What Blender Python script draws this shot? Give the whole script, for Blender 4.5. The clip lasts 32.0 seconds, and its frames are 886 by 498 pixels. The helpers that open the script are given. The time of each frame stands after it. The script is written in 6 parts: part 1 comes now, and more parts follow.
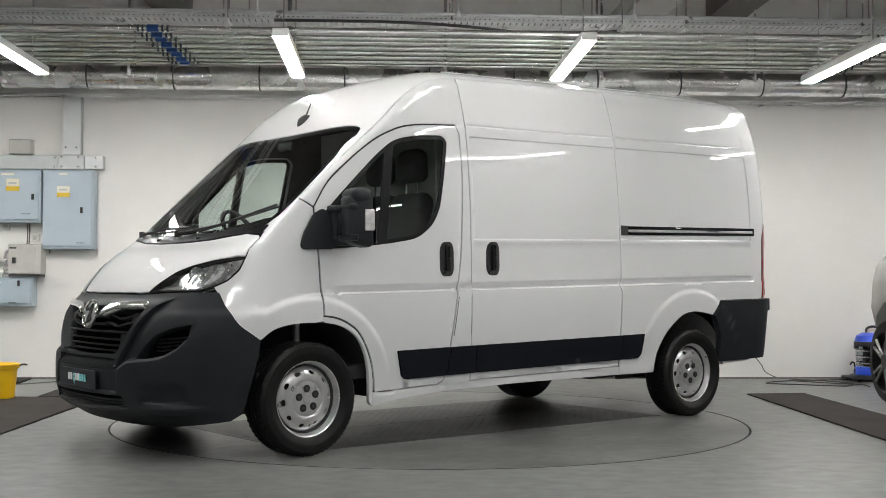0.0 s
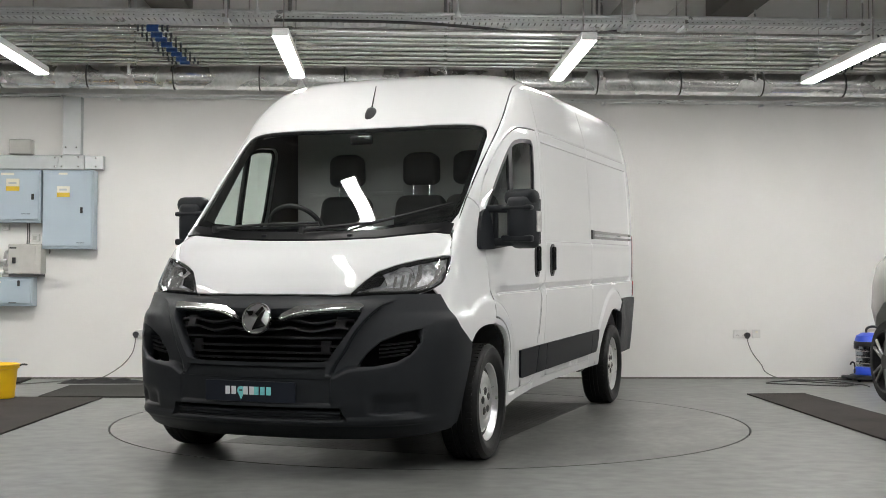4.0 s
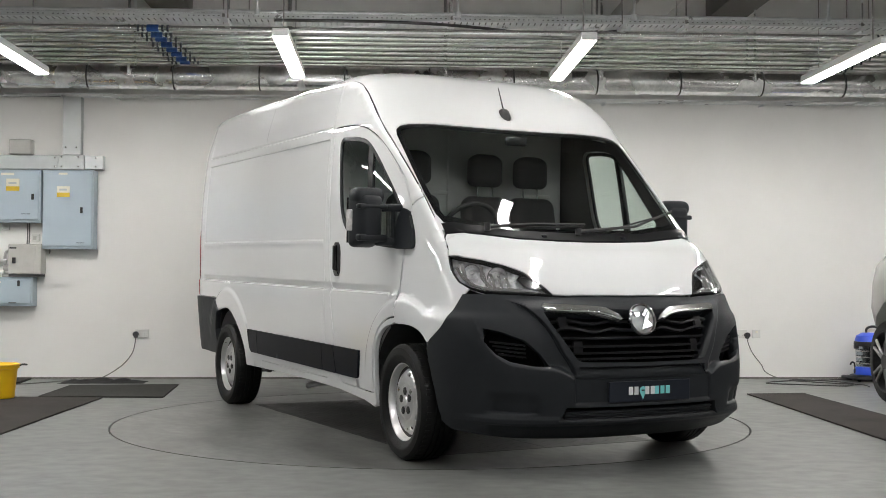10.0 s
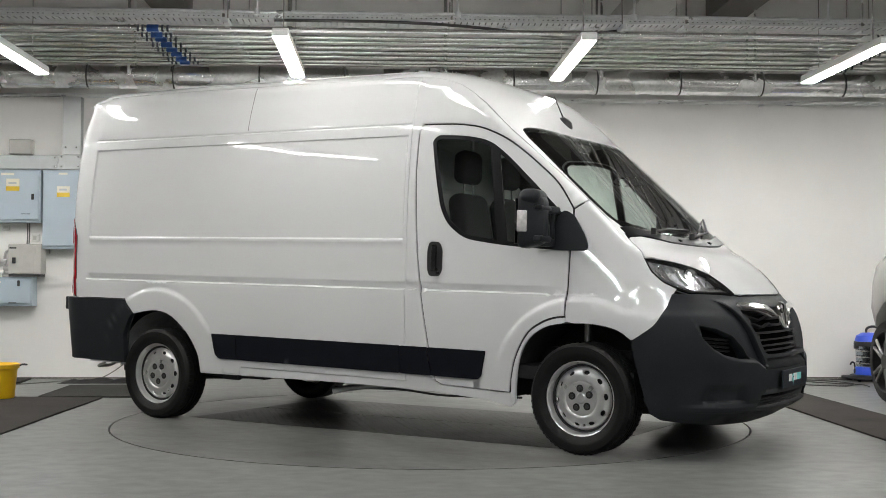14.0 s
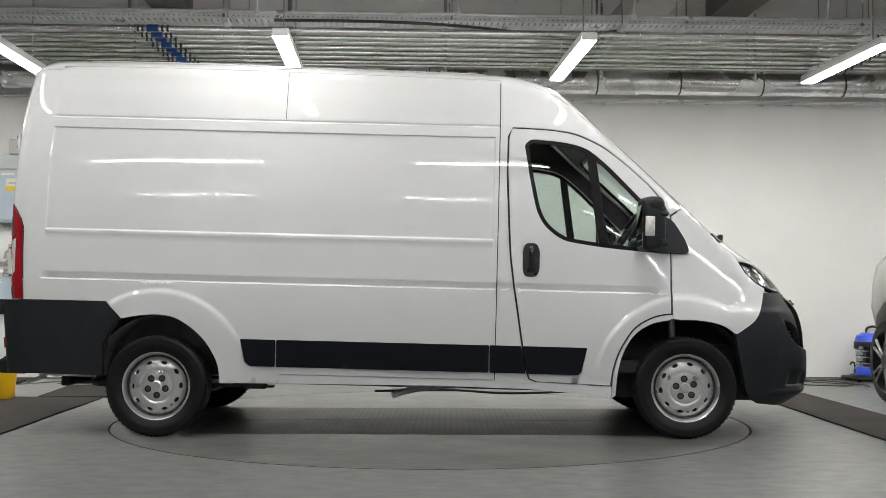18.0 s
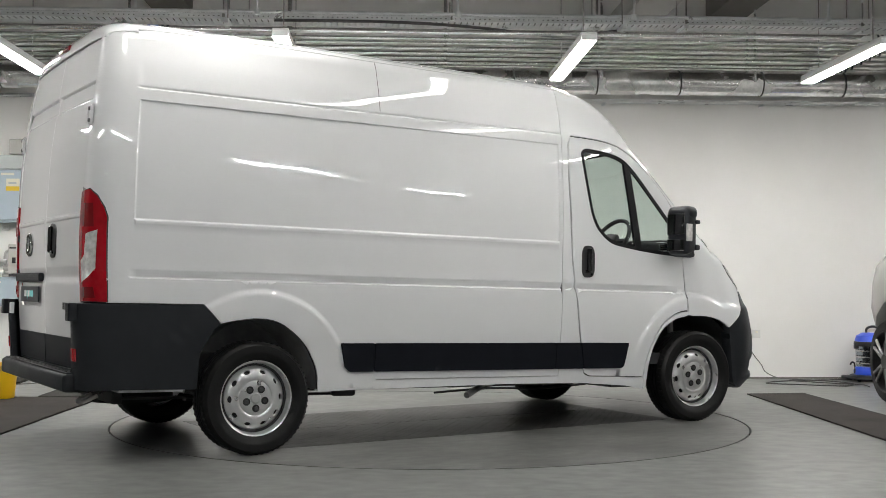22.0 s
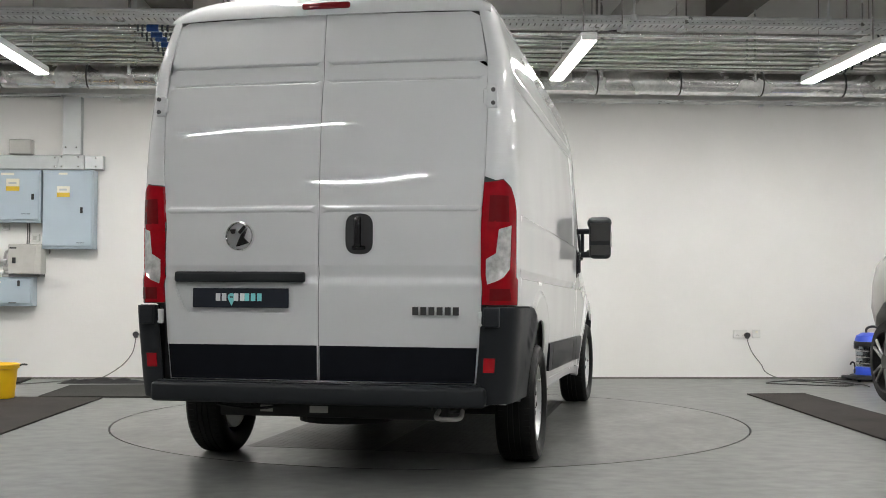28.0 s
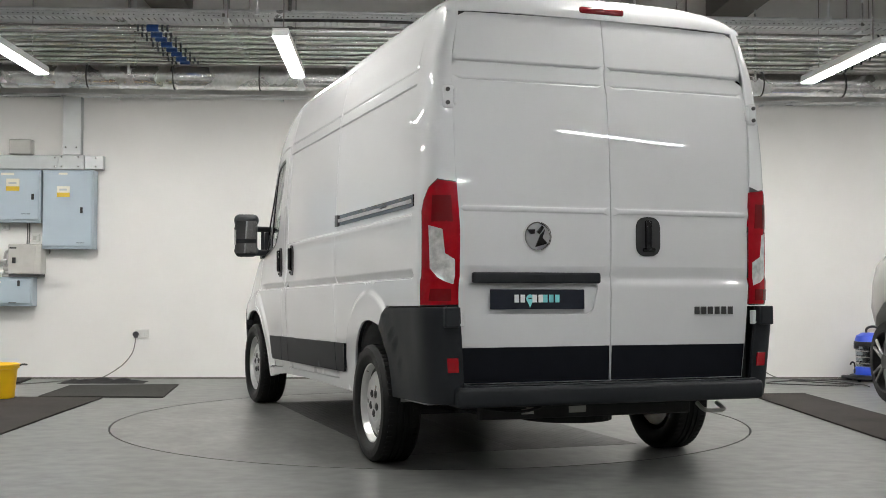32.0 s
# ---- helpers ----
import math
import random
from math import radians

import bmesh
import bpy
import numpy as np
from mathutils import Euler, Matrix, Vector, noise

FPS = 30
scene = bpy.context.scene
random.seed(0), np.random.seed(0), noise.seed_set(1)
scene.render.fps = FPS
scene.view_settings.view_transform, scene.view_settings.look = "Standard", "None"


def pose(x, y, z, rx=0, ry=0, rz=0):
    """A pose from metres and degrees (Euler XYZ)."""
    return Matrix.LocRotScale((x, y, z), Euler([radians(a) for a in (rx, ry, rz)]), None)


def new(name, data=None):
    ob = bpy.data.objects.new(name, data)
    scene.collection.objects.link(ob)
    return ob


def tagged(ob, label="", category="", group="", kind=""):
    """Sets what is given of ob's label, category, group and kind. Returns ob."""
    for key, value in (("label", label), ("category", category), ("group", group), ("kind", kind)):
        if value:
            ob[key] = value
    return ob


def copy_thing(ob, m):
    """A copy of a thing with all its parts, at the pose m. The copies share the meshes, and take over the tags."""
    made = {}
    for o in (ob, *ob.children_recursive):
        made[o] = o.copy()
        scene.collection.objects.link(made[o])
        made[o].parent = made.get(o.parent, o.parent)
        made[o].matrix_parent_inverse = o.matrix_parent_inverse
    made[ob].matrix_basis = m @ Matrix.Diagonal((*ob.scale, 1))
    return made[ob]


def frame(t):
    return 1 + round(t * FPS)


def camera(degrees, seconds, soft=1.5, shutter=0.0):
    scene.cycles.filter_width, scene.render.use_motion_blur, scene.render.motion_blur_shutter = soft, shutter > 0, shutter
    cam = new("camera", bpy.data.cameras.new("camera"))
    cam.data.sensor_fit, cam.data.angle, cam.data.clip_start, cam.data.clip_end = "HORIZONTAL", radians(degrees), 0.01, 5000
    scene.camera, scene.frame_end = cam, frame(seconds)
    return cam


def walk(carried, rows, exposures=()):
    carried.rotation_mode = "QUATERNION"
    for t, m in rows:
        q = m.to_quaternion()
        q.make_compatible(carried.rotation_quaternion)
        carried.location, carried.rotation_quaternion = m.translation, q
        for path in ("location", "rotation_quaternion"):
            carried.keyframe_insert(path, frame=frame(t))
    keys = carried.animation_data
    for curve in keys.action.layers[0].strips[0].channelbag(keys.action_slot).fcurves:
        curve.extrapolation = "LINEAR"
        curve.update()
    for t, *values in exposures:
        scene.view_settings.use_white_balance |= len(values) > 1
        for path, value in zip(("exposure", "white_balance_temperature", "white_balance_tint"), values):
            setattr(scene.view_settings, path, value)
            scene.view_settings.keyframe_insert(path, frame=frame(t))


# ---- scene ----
cam = camera(41.54, 32.0, soft=0.5)
EYE = pose(0.0865, -8.6304, 1.0084, 90 + 1.673) @ pose(0, 0, 0, 0, 0, 0.212)
walk(cam, [(0.0, EYE), (32.0, EYE)])
scene.view_settings.exposure = 0.0

# ---------------------------------------------------------------- light
world = bpy.data.worlds.new("world")
scene.world = world
world.use_nodes = True
world.node_tree.nodes["Background"].inputs[0].default_value = (0.6, 0.62, 0.65, 1)
world.node_tree.nodes["Background"].inputs[1].default_value = 0.02
TUBE_POWER = 80.0


# ---------------------------------------------------------------- materials
def mat(name, color, rough=0.5, metal=0.0, var=0.0, scale=8.0, bump=0.0, bump_scale=60.0, coat=0.0, spec=0.5,
        dirt=None, dirt_amount=0.0, dirt_scale=1.5, rough_var=0.0, per_piece=0.0, stretch=(1, 1, 1), grain=0.0, grain_scale=12.0, bump_detail=6.0):
    """A principled material with noise in colour, roughness and relief, at two scales."""
    m = bpy.data.materials.new(name)
    m.use_nodes = True
    nt = m.node_tree
    b = nt.nodes["Principled BSDF"]
    b.inputs["Roughness"].default_value = rough
    b.inputs["Metallic"].default_value = metal
    b.inputs["Coat Weight"].default_value = coat
    b.inputs["Coat Roughness"].default_value = 0.03
    b.inputs["Specular IOR Level"].default_value = spec
    b.inputs["Base Color"].default_value = (*color, 1)
    tc = nt.nodes.new("ShaderNodeTexCoord")
    mp = nt.nodes.new("ShaderNodeMapping")
    mp.inputs["Scale"].default_value = stretch
    nt.links.new(tc.outputs["Object"], mp.inputs["Vector"])

    def noise_at(size, detail=6.0):
        n = nt.nodes.new("ShaderNodeTexNoise")
        n.inputs["Scale"].default_value = size
        n.inputs["Detail"].default_value = detail
        nt.links.new(mp.outputs["Vector"], n.inputs["Vector"])
        return n.outputs["Fac"]

    def ramp(src, lo, hi, a, c):
        r = nt.nodes.new("ShaderNodeMapRange")
        r.inputs["From Min"].default_value, r.inputs["From Max"].default_value = lo, hi
        r.inputs["To Min"].default_value, r.inputs["To Max"].default_value = a, c
        nt.links.new(src, r.inputs["Value"])
        return r.outputs["Result"]

    def mix(fac, a, c):
        x = nt.nodes.new("ShaderNodeMix")
        x.data_type = "RGBA"
        nt.links.new(fac, x.inputs["Factor"])
        for socket, v in ((x.inputs["A"], a), (x.inputs["B"], c)):
            if isinstance(v, tuple):
                socket.default_value = (*v, 1)
            else:
                nt.links.new(v, socket)
        return x.outputs["Result"]
    out = None
    if var:
        lo, hi = tuple(c * (1 - var) for c in color), tuple(min(1, c * (1 + var)) for c in color)
        out = mix(ramp(noise_at(scale), 0.3, 0.7, 0, 1), lo, hi)
    if grain:
        hg = nt.nodes.new("ShaderNodeHueSaturation")
        nt.links.new(ramp(noise_at(grain_scale, 8.0), 0.3, 0.7, 1 - grain, 1 + grain), hg.inputs["Value"])
        if out:
            nt.links.new(out, hg.inputs["Color"])
        else:
            hg.inputs["Color"].default_value = (*color, 1)
        out = hg.outputs["Color"]
    if dirt:
        out = mix(ramp(noise_at(dirt_scale, 5.0), 0.4, 0.85, 0, dirt_amount), out if out else tuple(color), dirt)
    if per_piece:
        info = nt.nodes.new("ShaderNodeObjectInfo")
        hs = nt.nodes.new("ShaderNodeHueSaturation")
        nt.links.new(ramp(info.outputs["Random"], 0, 1, 1 - per_piece, 1 + per_piece), hs.inputs["Value"])
        if out:
            nt.links.new(out, hs.inputs["Color"])
        else:
            hs.inputs["Color"].default_value = (*color, 1)
        out = hs.outputs["Color"]
    if out:
        nt.links.new(out, b.inputs["Base Color"])
    if rough_var:
        nt.links.new(ramp(noise_at(scale * 0.6, 8.0), 0.3, 0.7, max(0.02, rough - rough_var), min(1, rough + rough_var)), b.inputs["Roughness"])
    if bump:
        bp = nt.nodes.new("ShaderNodeBump")
        bp.inputs["Strength"].default_value = bump
        bp.inputs["Distance"].default_value = 0.01
        nt.links.new(noise_at(bump_scale, bump_detail), bp.inputs["Height"])
        nt.links.new(bp.outputs["Normal"], b.inputs["Normal"])
        if coat:
            nt.links.new(bp.outputs["Normal"], b.inputs["Coat Normal"])
    return m


def glow(name, color, power):
    m = bpy.data.materials.new(name)
    m.use_nodes = True
    b = m.node_tree.nodes["Principled BSDF"]
    b.inputs["Base Color"].default_value = (0.8, 0.8, 0.8, 1)
    b.inputs["Emission Color"].default_value = (*color, 1)
    b.inputs["Emission Strength"].default_value = power
    return m


def glass(name, color, rough=0.0, clear=0.9):
    """Thin tinted glass: clear for what lies behind it, with a mirror's sheen on top."""
    m = bpy.data.materials.new(name)
    m.use_nodes = True
    nt = m.node_tree
    nt.nodes.clear()
    out = nt.nodes.new("ShaderNodeOutputMaterial")
    tr = nt.nodes.new("ShaderNodeBsdfTransparent")
    tr.inputs["Color"].default_value = (*color, 1)
    gl = nt.nodes.new("ShaderNodeBsdfGlossy")
    gl.inputs["Roughness"].default_value = rough
    lw = nt.nodes.new("ShaderNodeLayerWeight")
    lw.inputs["Blend"].default_value = 0.5
    pw = nt.nodes.new("ShaderNodeMath")
    pw.operation = "POWER"
    pw.inputs[1].default_value = 4.5
    nt.links.new(lw.outputs["Facing"], pw.inputs[0])
    fr = nt.nodes.new("ShaderNodeMath")
    fr.operation = "MULTIPLY_ADD"
    fr.inputs[1].default_value, fr.inputs[2].default_value = 0.86, 0.1
    nt.links.new(pw.outputs[0], fr.inputs[0])
    mx = nt.nodes.new("ShaderNodeMixShader")
    nt.links.new(fr.outputs[0], mx.inputs[0])
    nt.links.new(tr.outputs[0], mx.inputs[1])
    nt.links.new(gl.outputs[0], mx.inputs[2])
    nt.links.new(mx.outputs[0], out.inputs["Surface"])
    return m


# M_BLOCK: for unseen walls, dark to hold down bounce and reflections on the van
M_BLOCK = mat("unseen_wall_grey", (0.15, 0.148, 0.144), 0.8, var=0.08, scale=2, bump=0.2)
M_WALL = mat("wall_paint", (0.84, 0.828, 0.805), 0.6, var=0.03, scale=1.2, bump=0.12, bump_scale=35, dirt=(0.72, 0.69, 0.65), dirt_amount=0.35, dirt_scale=0.8)
M_FLOOR = mat("painted_concrete", (0.157, 0.162, 0.153), 0.36, var=0.05, scale=0.9, bump=0.03, bump_scale=14, dirt=(0.15, 0.15, 0.142), dirt_amount=0.5, dirt_scale=0.7, rough_var=0.02, grain=0.3, grain_scale=7.0, stretch=(1.0, 1.3, 1.0), spec=0.5)
M_DISC = mat("turntable_paint", (0.15, 0.153, 0.144), 0.3, var=0.1, scale=2.2, bump=0.04, bump_scale=25, dirt=(0.045, 0.042, 0.038), dirt_amount=0.85, dirt_scale=1.3, rough_var=0.02, grain=0.3, grain_scale=9.0, stretch=(1.0, 1.6, 1.0))
# M_TREAD: grimy steel, also darkened to deepen the shade under the van
M_TREAD = mat("dirty_shaded_tread", (0.085, 0.084, 0.078), 0.4, var=0.25, scale=4, dirt=(0.014, 0.0135, 0.0125), dirt_amount=0.95, dirt_scale=1.1, rough_var=0.02, grain=0.3, grain_scale=14.0)
M_GROOVE = mat("groove_dark", (0.02, 0.02, 0.02), 0.8)
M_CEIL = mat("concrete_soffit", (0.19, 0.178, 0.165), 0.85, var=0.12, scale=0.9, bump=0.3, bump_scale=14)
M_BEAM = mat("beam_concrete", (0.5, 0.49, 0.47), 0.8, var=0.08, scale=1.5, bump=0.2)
M_FOIL = mat("foil_lagging", (0.9, 0.9, 0.89), 0.26, 1.0, var=0.12, scale=4, bump=0.22, bump_scale=30, rough_var=0.1, grain=0.12, grain_scale=30)
M_BAND = mat("black_band", (0.03, 0.03, 0.03), 0.5)
M_PIPE = mat("galvanised_pipe", (0.86, 0.86, 0.85), 0.25, 0.85, var=0.12, scale=5, rough_var=0.05, stretch=(0.12, 1.0, 1.0))
M_TRAY = mat("galvanised_tray", (0.78, 0.79, 0.79), 0.36, 0.7, var=0.1, scale=9, rough_var=0.1)
M_TRUNK = mat("galvanised_trunking", (0.52, 0.54, 0.54), 0.4, 0.6, var=0.06, scale=5, rough_var=0.08)
M_TUBE = glow("lamp_diffuser", (0.985, 0.975, 0.945), TUBE_POWER)
# M_TUBE_FAR: glow of the added fill battens, stronger than the others
M_TUBE_FAR = glow("fill_tube", (0.965, 0.97, 0.965), TUBE_POWER * 1.8)
M_TUBE_MID = glow("dimmer_diffuser", (0.99, 0.972, 0.935), TUBE_POWER * 0.7)
M_LAMPBODY = mat("lamp_white", (0.75, 0.75, 0.74), 0.4, var=0.03)
M_BLUE_TAPE = mat("blue_clip", (0.012, 0.06, 0.24), 0.5, var=0.15, scale=30)
M_CLIP_DARK = mat("dark_clip", (0.03, 0.035, 0.05), 0.5)
M_PANEL = mat("pale_blue_enamel", (0.45, 0.53, 0.6), 0.42, var=0.03, scale=3, bump=0.03)
M_PANEL_EDGE = mat("enamel_body", (0.42, 0.49, 0.55), 0.45, var=0.03)
M_GREYBOX = mat("grey_enamel", (0.5, 0.49, 0.46), 0.5, var=0.05, scale=12, bump=0.05)
M_BLACK = mat("black_plastic", (0.02, 0.02, 0.021), 0.45, var=0.1, scale=25)
M_WHITE_PL = mat("white_plastic", (0.7, 0.69, 0.665), 0.35)
M_YELLOW_LAB = mat("yellow_label", (0.75, 0.52, 0.04), 0.5)
M_CREAM_LAB = mat("cream_label", (0.78, 0.74, 0.62), 0.5)
M_MAT = mat("rubber_mat", (0.034, 0.034, 0.03), 0.8, spec=0.2, var=0.3, scale=3, bump=0.4, bump_scale=90, dirt=(0.055, 0.053, 0.048), dirt_amount=0.7, dirt_scale=1.2)
M_MAT2 = mat("rubber_mat_worn", (0.034, 0.0295, 0.0265), 0.8, spec=0.2, var=0.35, scale=3, bump=0.4, bump_scale=90, dirt=(0.056, 0.05, 0.046), dirt_amount=0.7, dirt_scale=1.1)
M_CLOTH = mat("dark_cloth", (0.022, 0.021, 0.022), 0.9, var=0.3, scale=30, bump=0.4)
M_YELLOW = mat("yellow_polythene", (0.86, 0.52, 0.012), 0.38, var=0.05, scale=6)
M_BLUE = mat("blue_plastic", (0.02, 0.075, 0.6), 0.35, var=0.05, scale=12)
M_CABLE = mat("cable_black", (0.05, 0.05, 0.05), 0.5)
M_CABLE_GREY = mat("cable_grey", (0.16, 0.155, 0.15), 0.5)
M_STEEL = mat("polished_steel", (0.75, 0.75, 0.75), 0.16, 1.0, var=0.05)


# ---------------------------------------------------------------- building helpers
def mesh_from(name, verts, faces, material, smooth=False):
    me = bpy.data.meshes.new(name)
    me.from_pydata([tuple(v) for v in verts], [], [tuple(f) for f in faces])
    me.materials.append(material)
    if smooth:
        me.shade_smooth()
    return me


def part(name, bm, material, parent=None, label="", smooth=False, sharp=None):
    """Links a bmesh, or a mesh, as one mesh object, under a thing or a part."""
    if isinstance(bm, bpy.types.Mesh):
        me = bm
    else:
        me = bpy.data.meshes.new(name)
        bmesh.ops.recalc_face_normals(bm, faces=bm.faces)
        bm.to_mesh(me)
        bm.free()
        me.materials.append(material)
    if smooth:
        me.shade_smooth()
        me.set_sharp_from_angle(angle=radians(sharp or 38))
    ob = new(name, me)
    if parent:
        ob.parent = parent
    if label:
        ob["label"] = label
    return ob


def thing(name, label, category, m=None, group="", kind=""):
    """A top-level Empty at the base of a thing."""
    ob = new(name)
    ob.empty_display_size = 0.1
    if m is not None:
        ob.matrix_basis = m
    return tagged(ob, label, category, group, kind)


def box(size, at=(0, 0, 0), bevel=0.0, segments=2, m=None):
    bm = bmesh.new()
    bmesh.ops.create_cube(bm, size=1.0)
    bmesh.ops.scale(bm, vec=size, verts=bm.verts)
    if bevel:
        bmesh.ops.bevel(bm, geom=bm.edges[:], offset=bevel, segments=segments, affect="EDGES", profile=0.5)
    bmesh.ops.translate(bm, vec=at, verts=bm.verts)
    if m is not None:
        bmesh.ops.transform(bm, matrix=m, verts=bm.verts)
    return bm


def span(a, b, bevel=0.0, segments=2):
    """A box from corner a to corner b."""
    return box([abs(q - p) for p, q in zip(a, b)], [(p + q) / 2 for p, q in zip(a, b)], bevel, segments)


def rod(a, b, r, n=12, r2=None):
    """A capped cylinder from a to b."""
    a, b = Vector(a), Vector(b)
    bm = bmesh.new()
    bmesh.ops.create_cone(bm, cap_ends=True, segments=n, radius1=r, radius2=r if r2 is None else r2, depth=(b - a).length)
    q = (b - a).to_track_quat("Z", "Y").to_matrix().to_4x4()
    bmesh.ops.transform(bm, matrix=Matrix.Translation((a + b) / 2) @ q, verts=bm.verts)
    return bm


def merged(*bms):
    out = bmesh.new()
    for b in bms:
        me = bpy.data.meshes.new("tmp")
        b.to_mesh(me)
        b.free()
        out.from_mesh(me)
        bpy.data.meshes.remove(me)
    return out


def tube(points, r, n=8):
    """A round tube along a smooth line of points."""
    pts = [Vector(p) for p in points]
    fine = []
    for i in range(len(pts) - 1):
        p0, p1, p2, p3 = pts[max(i - 1, 0)], pts[i], pts[i + 1], pts[min(i + 2, len(pts) - 1)]
        for k in range(6):
            t = k / 6
            fine.append(0.5 * ((2 * p1) + (p2 - p0) * t + (2 * p0 - 5 * p1 + 4 * p2 - p3) * t * t + (3 * p1 - p0 - 3 * p2 + p3) * t ** 3))
    fine.append(pts[-1])
    bm = bmesh.new()
    rings = []
    for i, p in enumerate(fine):
        d = (fine[min(i + 1, len(fine) - 1)] - fine[max(i - 1, 0)]).normalized()
        side = d.cross(Vector((0, 0, 1)))
        side = side.normalized() if side.length > 1e-3 else Vector((1, 0, 0))
        up = side.cross(d)
        rings.append([bm.verts.new(p + r * (math.cos(2 * math.pi * k / n) * side + math.sin(2 * math.pi * k / n) * up)) for k in range(n)])
    for a, b in zip(rings, rings[1:]):
        for k in range(n):
            bm.faces.new((a[k], a[(k + 1) % n], b[(k + 1) % n], b[k]))
    bm.faces.new(rings[0]), bm.faces.new(rings[-1][::-1])
    return bm


def lathe(profile, n=32, axis="Z"):
    """A turned shape from (radius, height) pairs."""
    bm = bmesh.new()
    rings = []
    for r, h in profile:
        if r < 1e-5:
            rings.append([bm.verts.new((0, 0, h))])
        else:
            rings.append([bm.verts.new((r * math.cos(2 * math.pi * k / n), r * math.sin(2 * math.pi * k / n), h)) for k in range(n)])
    for a, b in zip(rings, rings[1:]):
        for k in range(n):
            q = [a[k % len(a)], a[(k + 1) % len(a)], b[(k + 1) % len(b)], b[k % len(b)]]
            q = [v for i, v in enumerate(q) if v not in q[:i]]
            if len(q) > 2:
                bm.faces.new(q)
    if axis == "Y":
        bmesh.ops.rotate(bm, matrix=Matrix.Rotation(radians(90), 3, "X"), verts=bm.verts)
    return bm


# ---------------------------------------------------------------- the room: u along the back wall, w into it, z up
ROOM = pose(0.0865, 3.73, 0, rz=2.7)
U0, U1, W1, TOP = -7.2, 8.0, -15.0, 4.15


def in_room(u, w, z=0.0, rz=0.0):
    return ROOM @ pose(u, w, z, rz=rz)


def setting(name, bm, material, label, category, smooth=False):
    ob = part(name, bm, material, smooth=smooth)
    ob.matrix_basis = ROOM
    return tagged(ob, label, category, kind="structure")


TABLE_R = 2.277
HUB = Vector((0, 0, 0))


def floor_sheet():
    """The floor round the turntable's pit."""
    bm = bmesh.new()
    c = ROOM.inverted() @ HUB
    n = 96
    ring = [bm.verts.new((c.x + (TABLE_R + 0.007) * math.cos(2 * math.pi * k / n), c.y + (TABLE_R + 0.007) * math.sin(2 * math.pi * k / n), 0)) for k in range(n)]
    low = [bm.verts.new((v.co.x, v.co.y, -0.05)) for v in ring]
    edge = []
    for k in range(n):
        a = 2 * math.pi * k / n
        dx, dy = math.cos(a), math.sin(a)
        reach = min((U1 - c.x) / dx if dx > 1e-6 else 1e9, (U0 - c.x) / dx if dx < -1e-6 else 1e9, (0 - c.y) / dy if dy > 1e-6 else 1e9, (W1 - c.y) / dy if dy < -1e-6 else 1e9)
        edge.append(bm.verts.new((c.x + dx * reach, c.y + dy * reach, 0)))
    for k in range(n):
        j = (k + 1) % n
        a, b = edge[k], edge[j]
        f = [ring[k], a, b, ring[j]]
        if abs(a.co.x - b.co.x) > 1e-4 and abs(a.co.y - b.co.y) > 1e-4:
            x = U1 if max(a.co.x, b.co.x) > U1 - 1e-3 else U0
            y = 0 if max(a.co.y, b.co.y) > -1e-3 else W1
            f = [ring[k], a, bm.verts.new((x, y, 0)), b, ring[j]]
        bm.faces.new(f)
        bm.faces.new((ring[k], ring[j], low[j], low[k]))
    return bm


setting("floor", floor_sheet(), M_FLOOR, "grey painted concrete workshop floor with scuffs", "floor")
setting("wall_north", span((U0 - 0.2, 0.0, -0.06), (U1 + 0.2, 0.2, TOP)), M_WALL, "off-white painted back wall, slightly scuffed", "wall")
# three walls out of view, added dark to limit the light they return
setting("wall_west", span((U0 - 0.2, W1, -0.06), (U0, 0, TOP)), M_BLOCK, "unseen dark grey side wall, added to close the room", "wall")
setting("wall_east", span((U1, W1, -0.06), (U1 + 0.2, 0, TOP)), M_BLOCK, "unseen dark grey side wall, added to close the room", "wall")
setting("wall_south", span((U0 - 0.2, W1 - 0.2, -0.06), (U1 + 0.2, W1, TOP)), M_BLOCK, "unseen dark grey wall opposite the van, added to close the room", "wall")


def ceiling_mesh():
    bms = [span((U0 - 0.2, W1 - 0.2, TOP), (U1 + 0.2, 0.2, TOP + 0.25))]
    for u in (-5.7, -2.85, 3.02, 5.9):
        bms.append(span((u - 0.2, W1, TOP - 0.3), (u + 0.2, -0.001, TOP - 0.001)))
    return merged(*bms)


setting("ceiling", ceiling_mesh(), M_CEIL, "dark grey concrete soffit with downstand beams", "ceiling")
setting("baseboard", span((U0 + 0.01, -0.012, 0.001), (U1 - 0.01, -0.0005, 0.018), 0.003), M_CEIL, "thin dark seam of sealant along the wall's foot", "baseboard")

# the turntable, flush with the floor
turntable = thing("turntable", "round grey vehicle turntable set flush in the floor", "turntable", Matrix.Translation(HUB))


def disc_mesh():
    return lathe([(0.0, 0.0), (0.6, 0.0), (1.2, 0.0), (1.8, 0.0), (TABLE_R - 0.007, 0.0), (TABLE_R - 0.009, -0.05), (0.0, -0.05)], 96)


part("disc", disc_mesh(), M_DISC, turntable)
pit = part("turntable_pit", lathe([(0, -0.045), (TABLE_R + 0.007, -0.045), (TABLE_R + 0.007, -0.06), (0, -0.06)], 96), M_GROOVE)
pit.location = HUB
tagged(pit, "dark gap round the turntable's edge", "groove", kind="structure")


